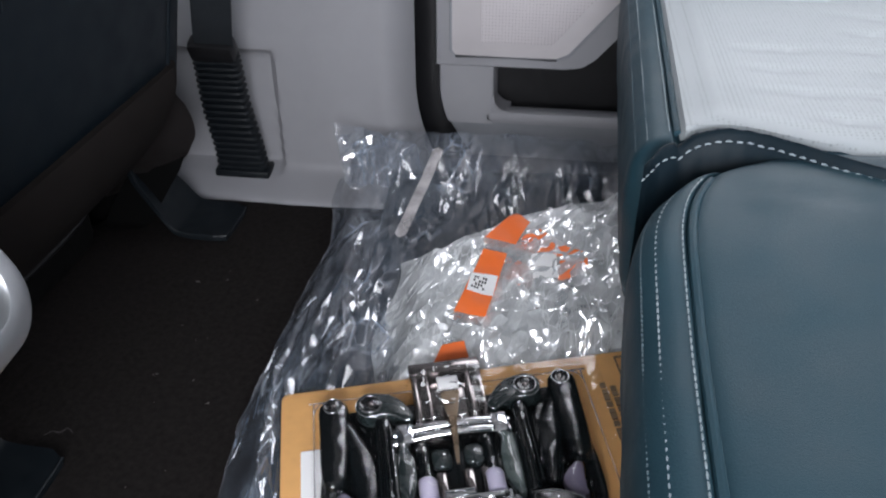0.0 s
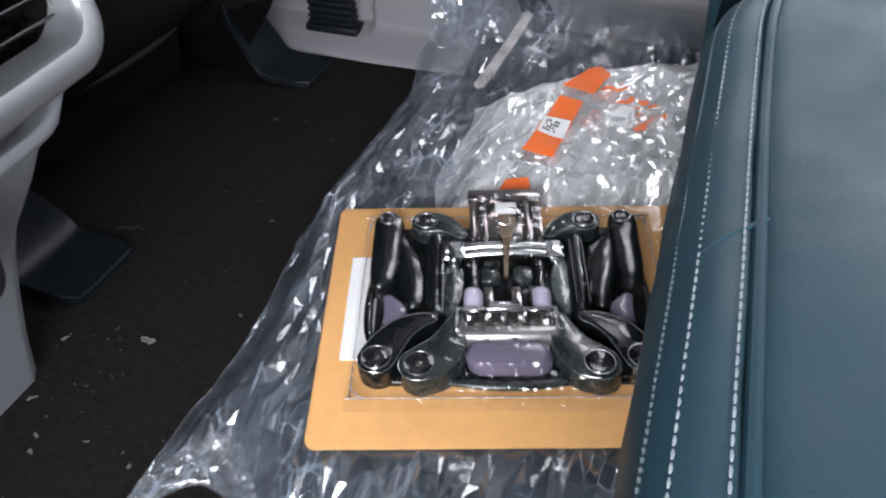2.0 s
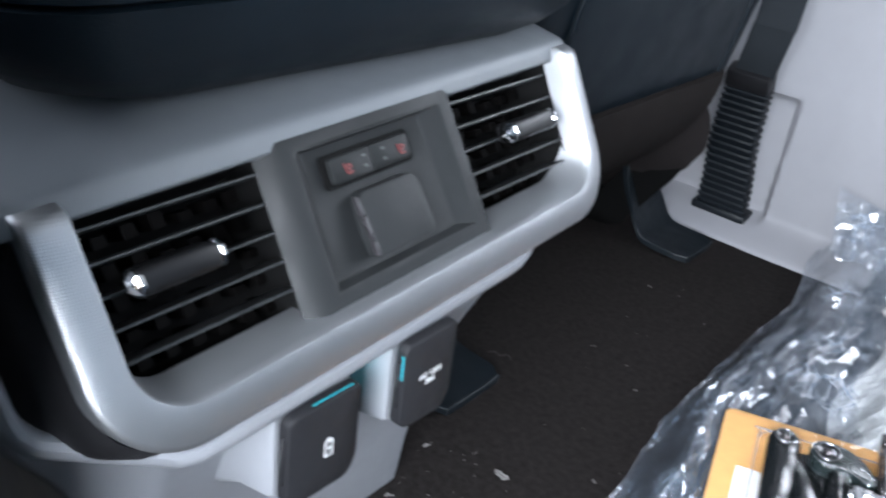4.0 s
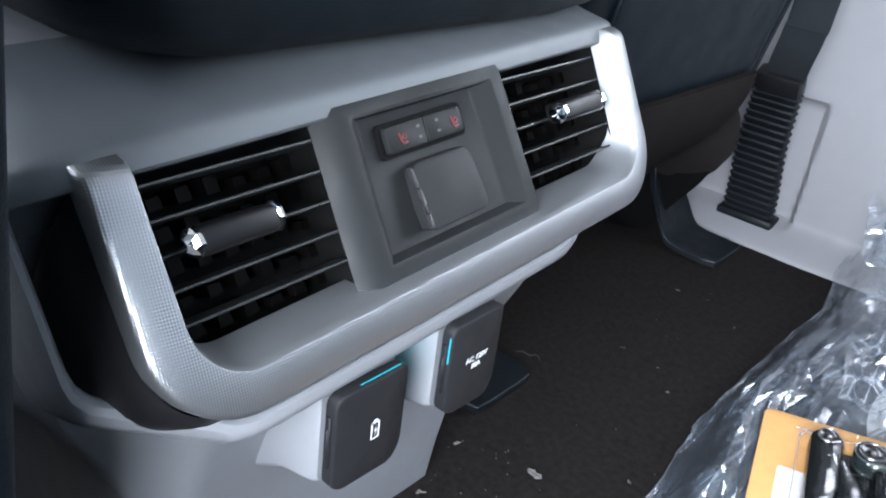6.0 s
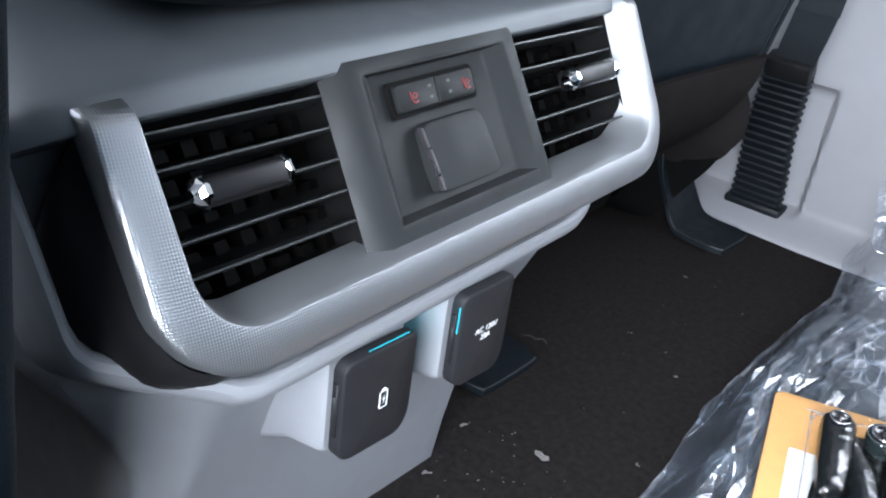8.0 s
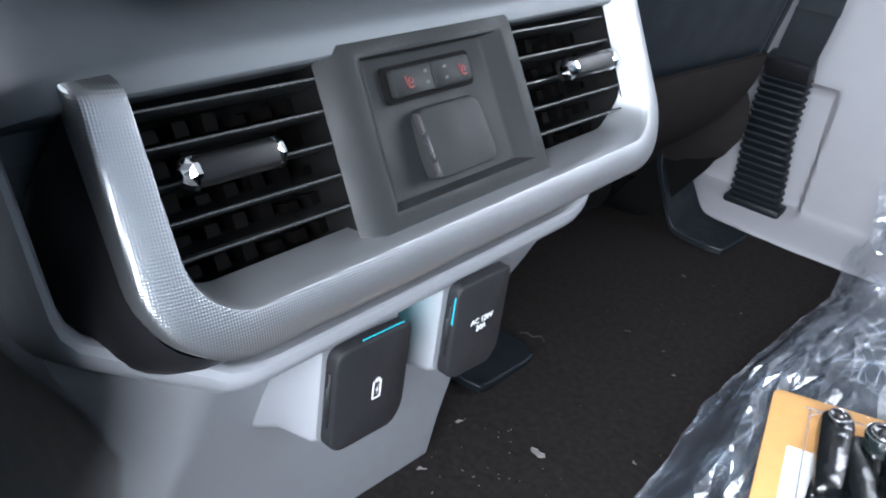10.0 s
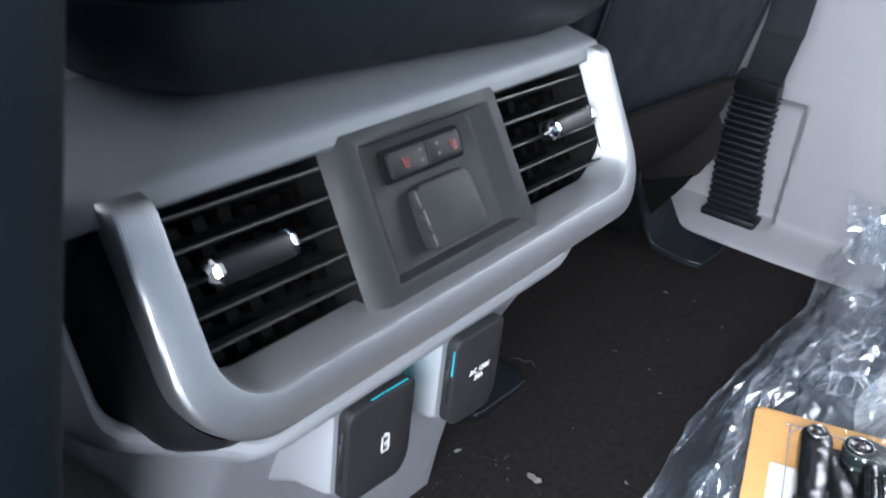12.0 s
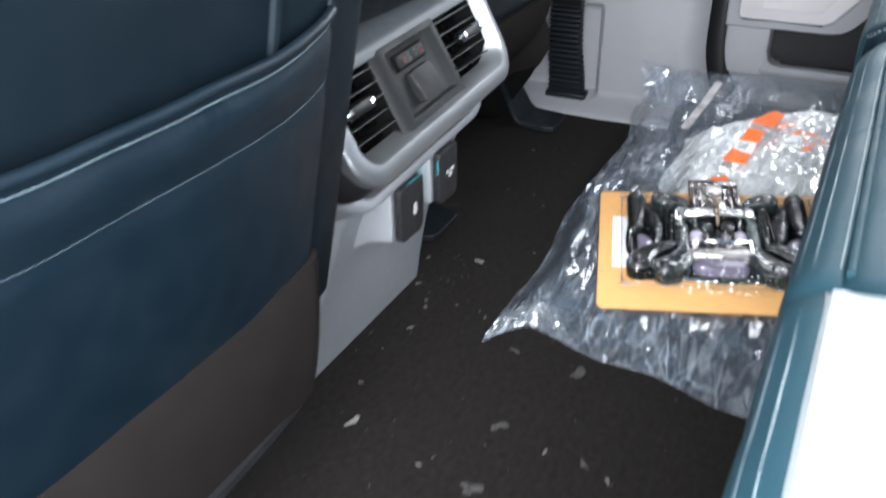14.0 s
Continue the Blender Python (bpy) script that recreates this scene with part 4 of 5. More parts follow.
bm = bmesh.new()
rings = ((framed(-0.0740, 0.0035, 0.0655, 0.0962, 0.002), -0.0065), (framed(-0.0790, 0.0035, 0.0655, 0.0962, 0.002), -0.0050), (framed(-0.0775, 0.0040, 0.0660, 0.0975, 0.003), -0.0030), (framed(-0.0690, 0.0045, 0.0655, 0.0985, 0.003), 0.0022), (framed(-0.0610, 0.0125, 0.0545, 0.0925, 0.002), 0.0046), (framed(-0.0590, 0.0150, 0.0525, 0.0905, 0.002), 0.0040), (framed(-0.0530, 0.0185, 0.0410, 0.0893, 0.002), -0.0012), (framed(-0.0515, 0.0205, 0.0380, 0.0888, 0.002), -0.0016))
loft(bm, [[on_panel(u, v, w) for u, v in pts] for pts, w in rings])
panel = part("control_panel", bm, CHARCOAL, console, "charcoal control panel")
mp = ROLLED
bm = bmesh.new()
plate(bm, rrect(-0.0425, 0.0655, 0.0245, 0.0842, 0.003, 3), -0.003, 0.0010, mp, 0.0004)
part("switch_surround", bm, VOID, panel)
for ua, ub in ((-0.0395, -0.0098), (-0.0092, 0.0212)):
    bm = bmesh.new()
    near = ua < -0.03
    plate(bm, rrect(ua, 0.0677, ub, 0.0822, 0.002, 3, (1, 0.3, 0.3, 1) if near else (0.3, 1.4, 1.4, 0.3)), -0.002, 0.0040, mp, 0.0014)
    sw = part("rocker_switch", bm, SWITCH, panel, "heated seat rocker switch")
    uc = -0.0278 if near else 0.0140
    bm = bmesh.new()
    # a small seat: back, cushion and the round of its rest
    tube(bm, [mp @ Vector((uc + a, 0.0744 + b, 0.0041)) for a, b in ((-0.0024, 0.0030), (-0.0018, 0.0), (-0.0010, -0.0024), (0.0004, -0.0030), (0.0026, -0.0024))], 0.0006, 5)
    tube(bm, [mp @ Vector((uc + 0.0010 + 0.0014 * math.cos(a * 0.7), 0.0750 + 0.0014 * math.sin(a * 0.7), 0.0041)) for a in range(10)], 0.00040, 5)
    part("seat_mark", bm, RED, sw, "dim red heated seat mark")
    bm = bmesh.new()
    um = -0.0148 if near else 0.0002
    for k in (0, 1):
        rbox(bm, (um - 0.0012, 0.0715 + 0.0058 * k, 0.0038), (um + 0.0012, 0.0730 + 0.0058 * k, 0.00415), 0.0, 1, mp)
    part("level_mark", bm, DIM_MARK, sw, "faint grey level marks", False)
bm = bmesh.new()
# the socket lid stands out more at its lower edge
ml = ROLLED @ Matrix(((1, 0, 0, 0), (0, 1, 0, 0), (0, -0.15, 1, 0.15 * 0.0600 + 0.0008), (0, 0, 0, 1)))
plate(bm, rrect(-0.0285, 0.0235, 0.0188, 0.0605, 0.006, 5, (0.4, 1.1, 1.3, 0.9)), -0.006, 0.0048, ml, 0.0016)
lid = part("socket_lid", bm, CHARCOAL, panel, "square charcoal power socket lid")
bm = bmesh.new()
for va, vb, wa, wb in ((0.0245, 0.0330, 0.0008, 0.0042), (0.0337, 0.0470, 0.0012, 0.0046), (0.0477, 0.0585, 0.0006, 0.0040)):
    rbox(bm, (-0.0302, va, wa), (-0.0280, vb, wb), 0.0008, 2, ml)
part("lid_hinge", bm, HINGE, lid, "glossy grey hinge edge")

# outlet covers under the bezel
FACE = Matrix(((0, 0, 1, -0.390), (1, 0, 0, CENTRE), (0, 1, 0, 0), (0, 0, 0, 1)))


def outlet(u0, u1, z0, z1, xf, name, label, upright):
    m = Matrix.Translation((xf + 0.390, 0, 0)) @ FACE
    bm = bmesh.new()
    w0 = u1 - u0
    loops = []
    for g, d, drop in ((0.004, -0.085, 0.034), (0.003, -0.044, 0.008), (0.002, -0.0180, 0.002), (0.0, -0.0145, 0.0)):
        loops.append([m @ Vector((u, v, d)) for u, v in rrect(u0 - g, z0 - drop, u1 + g, z1 + 0.004, 0.006, 3)])
    loft(bm, loops)
    part("socket_box", bm, GREY, console)
    bm = bmesh.new()
    pts = rrect(u0, z0, u1, z1, 0.011, 4, (0.7, 1.2, 0.5, 0.7))

    def bowed(w, inset):
        cu, cv, out = (u0 + u1) / 2, (z0 + z1) / 2, []
        for u, v in pts:
            k = 1 - inset / (w0 / 2)
            uu, vv = cu + (u - cu) * k, cv + (v - cv) * k
            out.append(m @ Vector((uu, vv, w - 0.0030 * ((uu - cu) / (w0 / 2)) ** 2)))
        return out
    loft(bm, [bowed(-0.008, 0.0), bowed(-0.0012, 0.0), bowed(-0.0004, 0.0005), bowed(0.0, 0.0016), bowed(0.0008, w0 * 0.25), bowed(0.0011, w0 * 0.44)])
    for side in (-1, 1):
        rbox(bm, ((u0 if side < 0 else u1) - 0.0015, z0 + 0.016, -0.010), ((u0 if side < 0 else u1) + 0.0015, z1 - 0.014, -0.006), 0.0008, 1, m)
    c = part(name, bm, COVER, console, label)
    bm = bmesh.new()
    rbox(bm, (u0 - 0.0022, z0 + 0.020, -0.0092), (u0 + 0.0005, z1 - 0.022, -0.0068), 0.0006, 1, m)
    part("hinge_tab", bm, CHARCOAL, c)
    # A faintly glowing line stands in for teal light caught on the cover edge.
    bm = bmesh.new()
    if upright:
        rbox(bm, (u0 - 0.0006, z1 - 0.026, -0.0050), (u0 - 0.0001, z1 - 0.008, -0.0044), 0.0, 1, m)
    else:
        rbox(bm, (u0 + 0.018, z1 + 0.0001, -0.0046), (u1 - 0.006, z1 + 0.0005, -0.0040), 0.0, 1, m)
    part("lit_edge", bm, TEAL_GLINT, c, "thin glowing teal line standing in for light on the cover edge", False)
    return c, m


bm = bmesh.new()
rbox(bm, (-0.0340, 0.238, -0.024), (-0.0120, 0.2405, -0.020), 0.0, 1, FACE)
part("courtesy_light", bm, glow("courtesy_teal", (0.05, 0.60, 0.70), 6.0), console, "small teal courtesy light under the bezel", False)
usb, mu = outlet(-0.090, -0.0355, 0.180, 0.2450, -0.388, "outlet_cover", "black charging socket cover with a battery mark", False)
ac, ma = outlet(-0.003, 0.0455, 0.191, 0.2560, -0.384, "outlet_cover", "black mains socket cover with white lettering", True)
lettering("lettering", "AC 120V\n20A", 0.0054, ma @ Matrix.Translation((0.0165, 0.2275, 0.0019)), WHITE_MARK, ac)
bm = bmesh.new()
for a, b in (((-0.0034, -0.0070), (0.0034, -0.0062)), ((-0.0034, 0.0058), (0.0034, 0.0066)), ((-0.0034, -0.0070), (-0.0027, 0.0066)), ((0.0027, -0.0070), (0.0034, 0.0066)), ((-0.0016, 0.0066), (0.0016, 0.0082))):
    rbox(bm, (-0.0635 + 0.88 * a[0], 0.2140 + 0.84 * a[1], 0.0004), (-0.0635 + 0.88 * b[0], 0.2140 + 0.84 * b[1], 0.0016), 0.0, 1, mu)
bolt = [(0.0008, 0.0042), (-0.0019, -0.0004), (-0.0001, -0.0004), (-0.0008, -0.0042), (0.0019, 0.0006), (0.0001, 0.0006)]
f = bm.faces.new([bm.verts.new(mu @ Vector((-0.0635 + 0.85 * a, 0.2140 + 0.82 * b, 0.0016))) for a, b in bolt])
part("battery_mark", bm, WHITE_MARK, usb, "", False)

# armrest over the console
arm = thing("armrest", "dark teal leather padded console armrest", "armrest", at=(-0.6, CENTRE, 0.424))


def arm_loop(z, hw, xr):
    return [(xr + v, CENTRE + u, z) for u, v in rrect(-hw, -0.36, hw, 0.0, 0.045, 8)]


bm = bmesh.new()
loft(bm, [arm_loop(0.409, 0.110, -0.490), arm_loop(0.410, 0.132, -0.462), arm_loop(0.415, 0.160, -0.441), arm_loop(0.423, 0.180, -0.429), arm_loop(0.434, 0.194, -0.420), arm_loop(0.448, 0.202, -0.415), arm_loop(0.462, 0.205, -0.412), arm_loop(0.463, 0.200, -0.418)])
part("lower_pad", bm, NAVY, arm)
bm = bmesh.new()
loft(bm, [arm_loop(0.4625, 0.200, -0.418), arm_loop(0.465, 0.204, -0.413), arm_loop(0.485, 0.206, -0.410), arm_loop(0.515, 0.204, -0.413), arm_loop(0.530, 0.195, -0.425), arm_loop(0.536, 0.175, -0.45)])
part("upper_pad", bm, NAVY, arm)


# ---- bags on the floor ----
def ridge(x, y, s, seed):
    """Crumpled relief: creases rather than waves."""
    n = noise.noise(Vector((x * s, y * s, seed)))
    m = noise.noise(Vector((x * s * 2.3 + 5, y * s * 2.3, seed + 9)))
    return (1 - abs(n) * 2.2) * 0.65 + (1 - abs(m) * 2.2) * 0.35


def crumpled_sheet(bm, nu, nv, fn, slide, lift, seed):
    """A film of flat folded facets: a coarse net with jittered knots and mixed diagonals."""
    r = random.Random(seed)
    vs = []
    for i in range(nu + 1):
        row = []
        for j in range(nv + 1):
            edge = i in (0, nu) or j in (0, nv)
            a = i / nu + (0 if i in (0, nu) else slide * (r.random() - 0.5) / nu)
            b = j / nv + (0 if j in (0, nv) else slide * (r.random() - 0.5) / nv)
            k = 0.3 if edge else 1.0
            row.append(bm.verts.new(fn(a, b) + Vector((0, 0, k * lift * (r.random() * 2 - 1) * (0.4 + 0.9 * r.random())))))
        vs.append(row)
    for i in range(nu):
        for j in range(nv):
            q = [vs[i][j], vs[i + 1][j], vs[i + 1][j + 1], vs[i][j + 1]]
            if r.random() < 0.5:
                bm.faces.new((q[0], q[1], q[2]))
                bm.faces.new((q[0], q[2], q[3]))
            else:
                bm.faces.new((q[0], q[1], q[3]))
                bm.faces.new((q[1], q[2], q[3]))


def card_z(x, y):
    return 0.073 + 0.11 * (y - 0.565) + 0.02 * (x + 0.286)


def step(a, b, v):
    t = min(1.0, max(0.0, (v - a) / (b - a)))
    return t * t * (3 - 2 * t)


def bag_left(y):
    """Left border of the large bag along the cab."""
    x = -0.328 - 0.012 * step(0.6, 0.9, y) - 0.006 + 0.004 * math.sin(y * 17) + 0.004 * ridge(y, 0.3, 16, 3.0)
    return x - 0.022 * step(0.95, 1.08, y) - 0.016 * step(0.36, 0.60, y) * step(0.98, 0.80, y)


def bag_near(x):
    """Near border of the large bag."""
    return 0.262 - 0.20 * (x + 0.28) + 0.006 * math.sin(x * 40) - 0.055 * max(0.0, (-0.285 - x) / 0.045) ** 1.5


def bag_height(x, y, dl, dn):
    """Top film of the large bag; dl, dn: distances from its left and near borders."""
    low = min(card_z(x, y) - 0.007, 0.072) if y < 0.60 else 0.070
    rise = step(0.0, 0.045, dl) * step(0.0, 0.07, dn)
    z = 0.006 + (low - 0.006) * rise
    z += 0.045 * step(0.93, 1.08, y) * (0.5 + 0.5 * step(0.0, 0.12, dl))
    a = (x + 0.208) * 0.961 + (y - 0.28) * 0.276
    b = -(x + 0.208) * 0.276 + (y - 0.28) * 0.961
    free = step(0.0, 0.025, max(-a, 0.018 - b, b - 0.30))
    amp = free * step(-0.004, 0.03, min(dl, dn))
    corner = 0.35 + 1.1 * math.exp(-((x + 0.30) ** 2 + (y - 0.27) ** 2) / 0.006) + 0.5 * step(0.90, 1.02, y) + 0.4 * step(0.0, -0.03, b)
    z += amp * (0.011 * (ridge(x * 2.0, y * 0.6, 9, 1.0) - 0.35) + 0.002 * corner * (ridge(x, y, 26, 4.0) - 0.4))
    return max(0.003, z)


def bag_point(a, b):
    a2 = a ** 1.25
    y = 0.20 + 0.905 * b
    x = bag_left(y) + a2 * (0.125 - bag_left(y))
    yn = bag_near(x)
    y = yn + (1.105 - yn) * b ** 1.15
    x = bag_left(y) + a2 * (0.125 - bag_left(y))
    return Vector((x, y, bag_height(x, y, x - bag_left(y), y - yn)))


bag = thing("plastic_bag", "large clear crumpled plastic bag lying on the carpet", "plastic bag", at=(-0.1, 0.65, 0.0))
bm = bmesh.new()
crumpled_sheet(bm, 62, 34, bag_point, 0.85, 0.0024, 3)
part("film", bm, FILM, bag, "", False)
bm = bmesh.new()
tube(bm, [bag_point(0.0, i / 90) + Vector((0.0, 0, 0.0)) for i in range(91)], 0.0005, 5)
tube(bm, [bag_point(i / 90, 0.0) for i in range(91)], 0.0005, 5)
part("welded_edge", bm, EDGE, bag, "welded film edge")
bm = bmesh.new()
grid(bm, 24, 60, lambda a, b: Vector((-0.275 + 0.39 * a, 0.335 + 0.735 * b, 0.022 + 0.080 * step(0.83, 1.07, 0.335 + 0.735 * b) * (0.75 + 0.25 * a) - 0.016 * (2 * max(abs(a - 0.5), abs(b - 0.5))) ** 24)))
bmesh.ops.solidify(bm, geom=bm.faces[:], thickness=0.006)
whole("floor_mat", bm, mat("slate_rubber", (0.035, 0.046, 0.058), 0.55, 0, 0.2, 30, 0.4, 700), "dark slate rubber floor mat inside the bag", "floor mat")
bm = bmesh.new()
crumpled_sheet(bm, 15, 11, lambda a, b: bag_point(0.34 * a * (1 - 0.35 * b), 0.085 * b * (1 - 0.3 * a)) + Vector((0, 0, 0.002)), 0.9, 0.0045, 8)
part("crumpled_corner", bm, CRUMPLE, bag, "tightly crumpled near corner of the bag", False)
# loose corner of the bag standing against the pillar
bm = bmesh.new()


def flap(a, b):
    x = -0.335 + 0.125 * a - 0.03 * b
    y = 1.015 + 0.055 * b + 0.012 * math.sin(a * 5)
    z = 0.055 + 0.075 * b * (1 - 0.25 * a) + 0.012 * (ridge(a, b, 3.1, 2.0) - 0.4)
    return Vector((x, y + 0.010 * ridge(a, b, 4.3, 6.0), z))


crumpled_sheet(bm, 10, 7, flap, 0.8, 0.004, 5)
part("loose_flap", bm, FILM, bag, "", False)
# white film strip along a fold
bm = bmesh.new()
tube(bm, smoothed([(-0.228, 0.862, 0.083), (-0.222, 0.93, 0.088), (-0.214, 1.00, 0.098), (-0.205, 1.055, 0.118)], 6), [0.001] + [0.0075] * 17 + [0.0015], 8, 0.12)
part("fold_strip", bm, MILKY, bag, "milky strip along a fold")


def top_y(x):
    return 0.800 + 0.57 * (x + 0.190)


def low_y(x):
    """Where the pouch runs in under the backing card."""
    return 0.548 + 0.287 * (x + 0.286)


def pouch_height(x, y):
    edge = min(x + 0.215, top_y(x) - y)
    z = 0.080 + 0.062 * min(1.0, max(0.0, (y - 0.60) / 0.22)) + 0.010 * step(-0.2, 0.0, x)
    z -= 0.040 * step(0.05, 0.0, edge)
    amp = 0.0085 * step(0.0, 0.02, edge)
    z += amp * 0.8 * (ridge(x, y, 12, 11.0) - 0.4)
    near = y - (0.565 + 0.287 * (x + 0.286))
    return z + (card_z(x, y) - 0.007 - z) * step(0.035, 0.0, near)


def pouch_point(a, b, lift=0.0):
    x = -0.215 + 0.335 * a + 0.008 * math.sin(b * 9)
    y = low_y(x) + (top_y(x) - low_y(x)) * b
    return Vector((x, y, pouch_height(x, y) + lift))


pouch = thing("plastic_pouch", "small crinkled clear pouch with orange labels on the larger bag", "plastic bag", at=(-0.05, 0.7, 0.07))
bm = bmesh.new()
crumpled_sheet(bm, 40, 36, pouch_point, 0.95, 0.0024, 12)
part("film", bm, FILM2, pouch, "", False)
bm = bmesh.new()
grid(bm, 50, 50, lambda a, b: pouch_point(0.03 + 0.94 * a, 0.03 + 0.92 * b, -0.018))
part("contents", bm, mat("slate_contents", (0.10, 0.12, 0.135), 0.4, 0, 0.3, 25, 0.5, 120, bdist=0.004), pouch, "dark slate part seen through the film")


# Pale sheet added under the right part to brighten the pouch there.
bm = bmesh.new()
crumpled_sheet(bm, 22, 24, lambda a, b: pouch_point(0.34 + 0.62 * a - 0.05 * math.sin(b * 6), 0.05 + 0.90 * b, -0.0125), 0.9, 0.0020, 21)
part("pale_undersheet", bm, mat("milky_undersheet", (0.36, 0.38, 0.40), 0.25, 0, 0.5, 40, 0.5, 200), pouch, "milky sheet added under the film to brighten the pouch", False)


def sticker(parent, name, material, corners, lift, label="", n=16):
    """A label that follows the pouch, from four corners in the plan."""
    bm = bmesh.new()
    p = [Vector((*c, 0)) for c in corners]

    def at(a, b):
        q = p[0].lerp(p[1], a).lerp(p[3].lerp(p[2], a), b)
        e = 0.006
        z = 0.0022 + (pouch_height(q.x, q.y) * 2 + pouch_height(q.x + e, q.y) + pouch_height(q.x - e, q.y) + pouch_height(q.x, q.y + e) + pouch_height(q.x, q.y - e)) / 6
        return Vector((q.x, q.y, z + lift))
    grid(bm, n, n, at)
    return part(name, bm, material, parent, label)


strip_a = sticker(pouch, "orange_strip", ORANGE, ((-0.133, 0.678), (-0.099, 0.673), (-0.084, 0.757), (-0.111, 0.764)), 0.003, "orange sealing label")
sticker(strip_a, "white_patch", PAPER, ((-0.123, 0.705), (-0.094, 0.699), (-0.091, 0.725), (-0.120, 0.730)), 0.0045, "white code patch")
for k in range(5):
    for j in range(4):
        if (k * 3 + j * 5) % 4 != 1:
            a0, b0 = -0.1185 + 0.0030 * k + 0.0008 * j, 0.7085 + 0.0040 * j - 0.0006 * k
            sticker(strip_a, "print_bar", CHARCOAL, ((a0, b0), (a0 + 0.0021, b0), (a0 + 0.0021, b0 + 0.0030), (a0, b0 + 0.0030)), 0.0054, n=2)
sticker(pouch, "orange_strip", ORANGE, ((-0.112, 0.782), (-0.076, 0.772), (-0.062, 0.806), (-0.082, 0.824)), 0.0025, "orange sealing label")
sticker(pouch, "orange_strip", ORANGE, ((-0.076, 0.773), (-0.050, 0.758), (0.000, 0.774), (-0.058, 0.808)), -0.0028, "orange label under the film")
sticker(pouch, "orange_strip", ORANGE, ((-0.086, 0.730), (-0.058, 0.716), (-0.046, 0.742), (-0.072, 0.756)), -0.0042, "faint orange label under the film")
sticker(pouch, "white_patch", PAPER, ((-0.053, 0.728), (-0.027, 0.732), (-0.030, 0.767), (-0.058, 0.763)), -0.0018, "white patch under the film")
sticker(pouch, "orange_strip", ORANGE, ((-0.026, 0.728), (0.006, 0.744), (0.004, 0.764), (-0.026, 0.757)), -0.0028, "orange label under the film")
sticker(pouch, "orange_strip", ORANGE, ((-0.146, 0.624), (-0.110, 0.630), (-0.118, 0.645), (-0.140, 0.640)), 0.003, "orange sealing label")

# ---- hardware pack ----
ca, sa = math.cos(radians(16)), math.sin(radians(16))
ka, kb = 0.02 * ca + 0.11 * sa, -0.02 * sa + 0.11 * ca
CARD = Matrix(((ca, -sa, -0.11, -0.208), (sa, ca, -0.13, 0.280), (ka, kb, 0.985, card_z(-0.208, 0.280)), (0, 0, 0, 1)))
pack = thing("hardware_pack", "black bracket hardware sealed in a clear blister on brown card", "hardware pack", at=(-0.1, 0.45, 0.05))


def L(a, b, h):
    return CARD @ Vector((a, b, h))


bm = bmesh.new()
loft(bm, [[L(u, v, w + 0.0006 * math.sin(u * 14) * math.sin(v * 9) - 0.0016 * max(0.0, 1 - u / 0.08) * max(0.0, 1 - (v - 0.018) / 0.06)) for u, v in rrect(g, 0.018 + g, 0.362 - g, 0.300 - g, 0.008, 5)] for w, g in ((-0.0035, 0.0), (-0.0005, 0.0), (0.0, 0.0006))])
card = part("backing_card", bm, KRAFT, pack, "brown kraft backing card with rounded corners")
bm = bmesh.new()
plate(bm, rrect(0.019, 0.102, 0.050, 0.226, 0.002, 3), 0.0002, 0.0016, CARD, 0.0003)
part("white_label", bm, LABEL, card, "blank white paper label", False)
for k, (w0, w1) in enumerate(((0.150, 0.262), (0.165, 0.255), (0.150, 0.240))):
    bm = bmesh.new()
    for i in range(14):
        b0 = w0 + (w1 - w0) * i / 14
        rbox(bm, (0.312 + 0.009 * k, b0, 0.0004), (0.3175 + 0.009 * k, b0 + (w1 - w0) / 14 * (0.55 + 0.3 * ((i * 7 + k) % 3) / 2), 0.0025), 0.0, 1, CARD)
    part("print_line", bm, INK, card, "line of unreadable brown print", False)
bm = bmesh.new()
for a0, a1, b0, b1 in ((0.336, 0.3375, 0.235, 0.292), (0.354, 0.3555, 0.235, 0.292), (0.336, 0.3555, 0.235, 0.2365), (0.336, 0.3555, 0.2905, 0.292)):
    rbox(bm, (a0, b0, 0.0004), (a1, b1, 0.0025), 0.0, 1, CARD)
part("print_frame", bm, INK, card, "printed panel outline", False)

SHAPES = []


def limb(bm, pts, r, flat=0.8, n=10):
    """A rounded limb through local points a, b, h."""
    q = smoothed(pts, 5)
    rr = r if not isinstance(r, (list, tuple)) else [r[min(int(i / 5), len(r) - 2)] * (1 - (i % 5) / 5) + r[min(int(i / 5) + 1, len(r) - 1)] * ((i % 5) / 5) for i in range(len(q))]
    for i, p in enumerate(q):
        SHAPES.append((p.x, p.y, (rr[i] if isinstance(rr, list) else rr), p.z + (rr[i] if isinstance(rr, list) else rr) * flat))
    world_pts = [CARD @ p for p in q]
    tube(bm, world_pts, rr, n, flat)


def mirrored(pts):
    return [(0.3235 - p[0] + 0.004 * (p[1] - 0.17) / 0.1, *p[1:]) for p in pts]


PART_BLACK = mat("coated_black_metal", (0.0045, 0.006, 0.0068), 0.17, 0.0, 0.1, 120, 0, 1, 0.26, rvary=0.03)


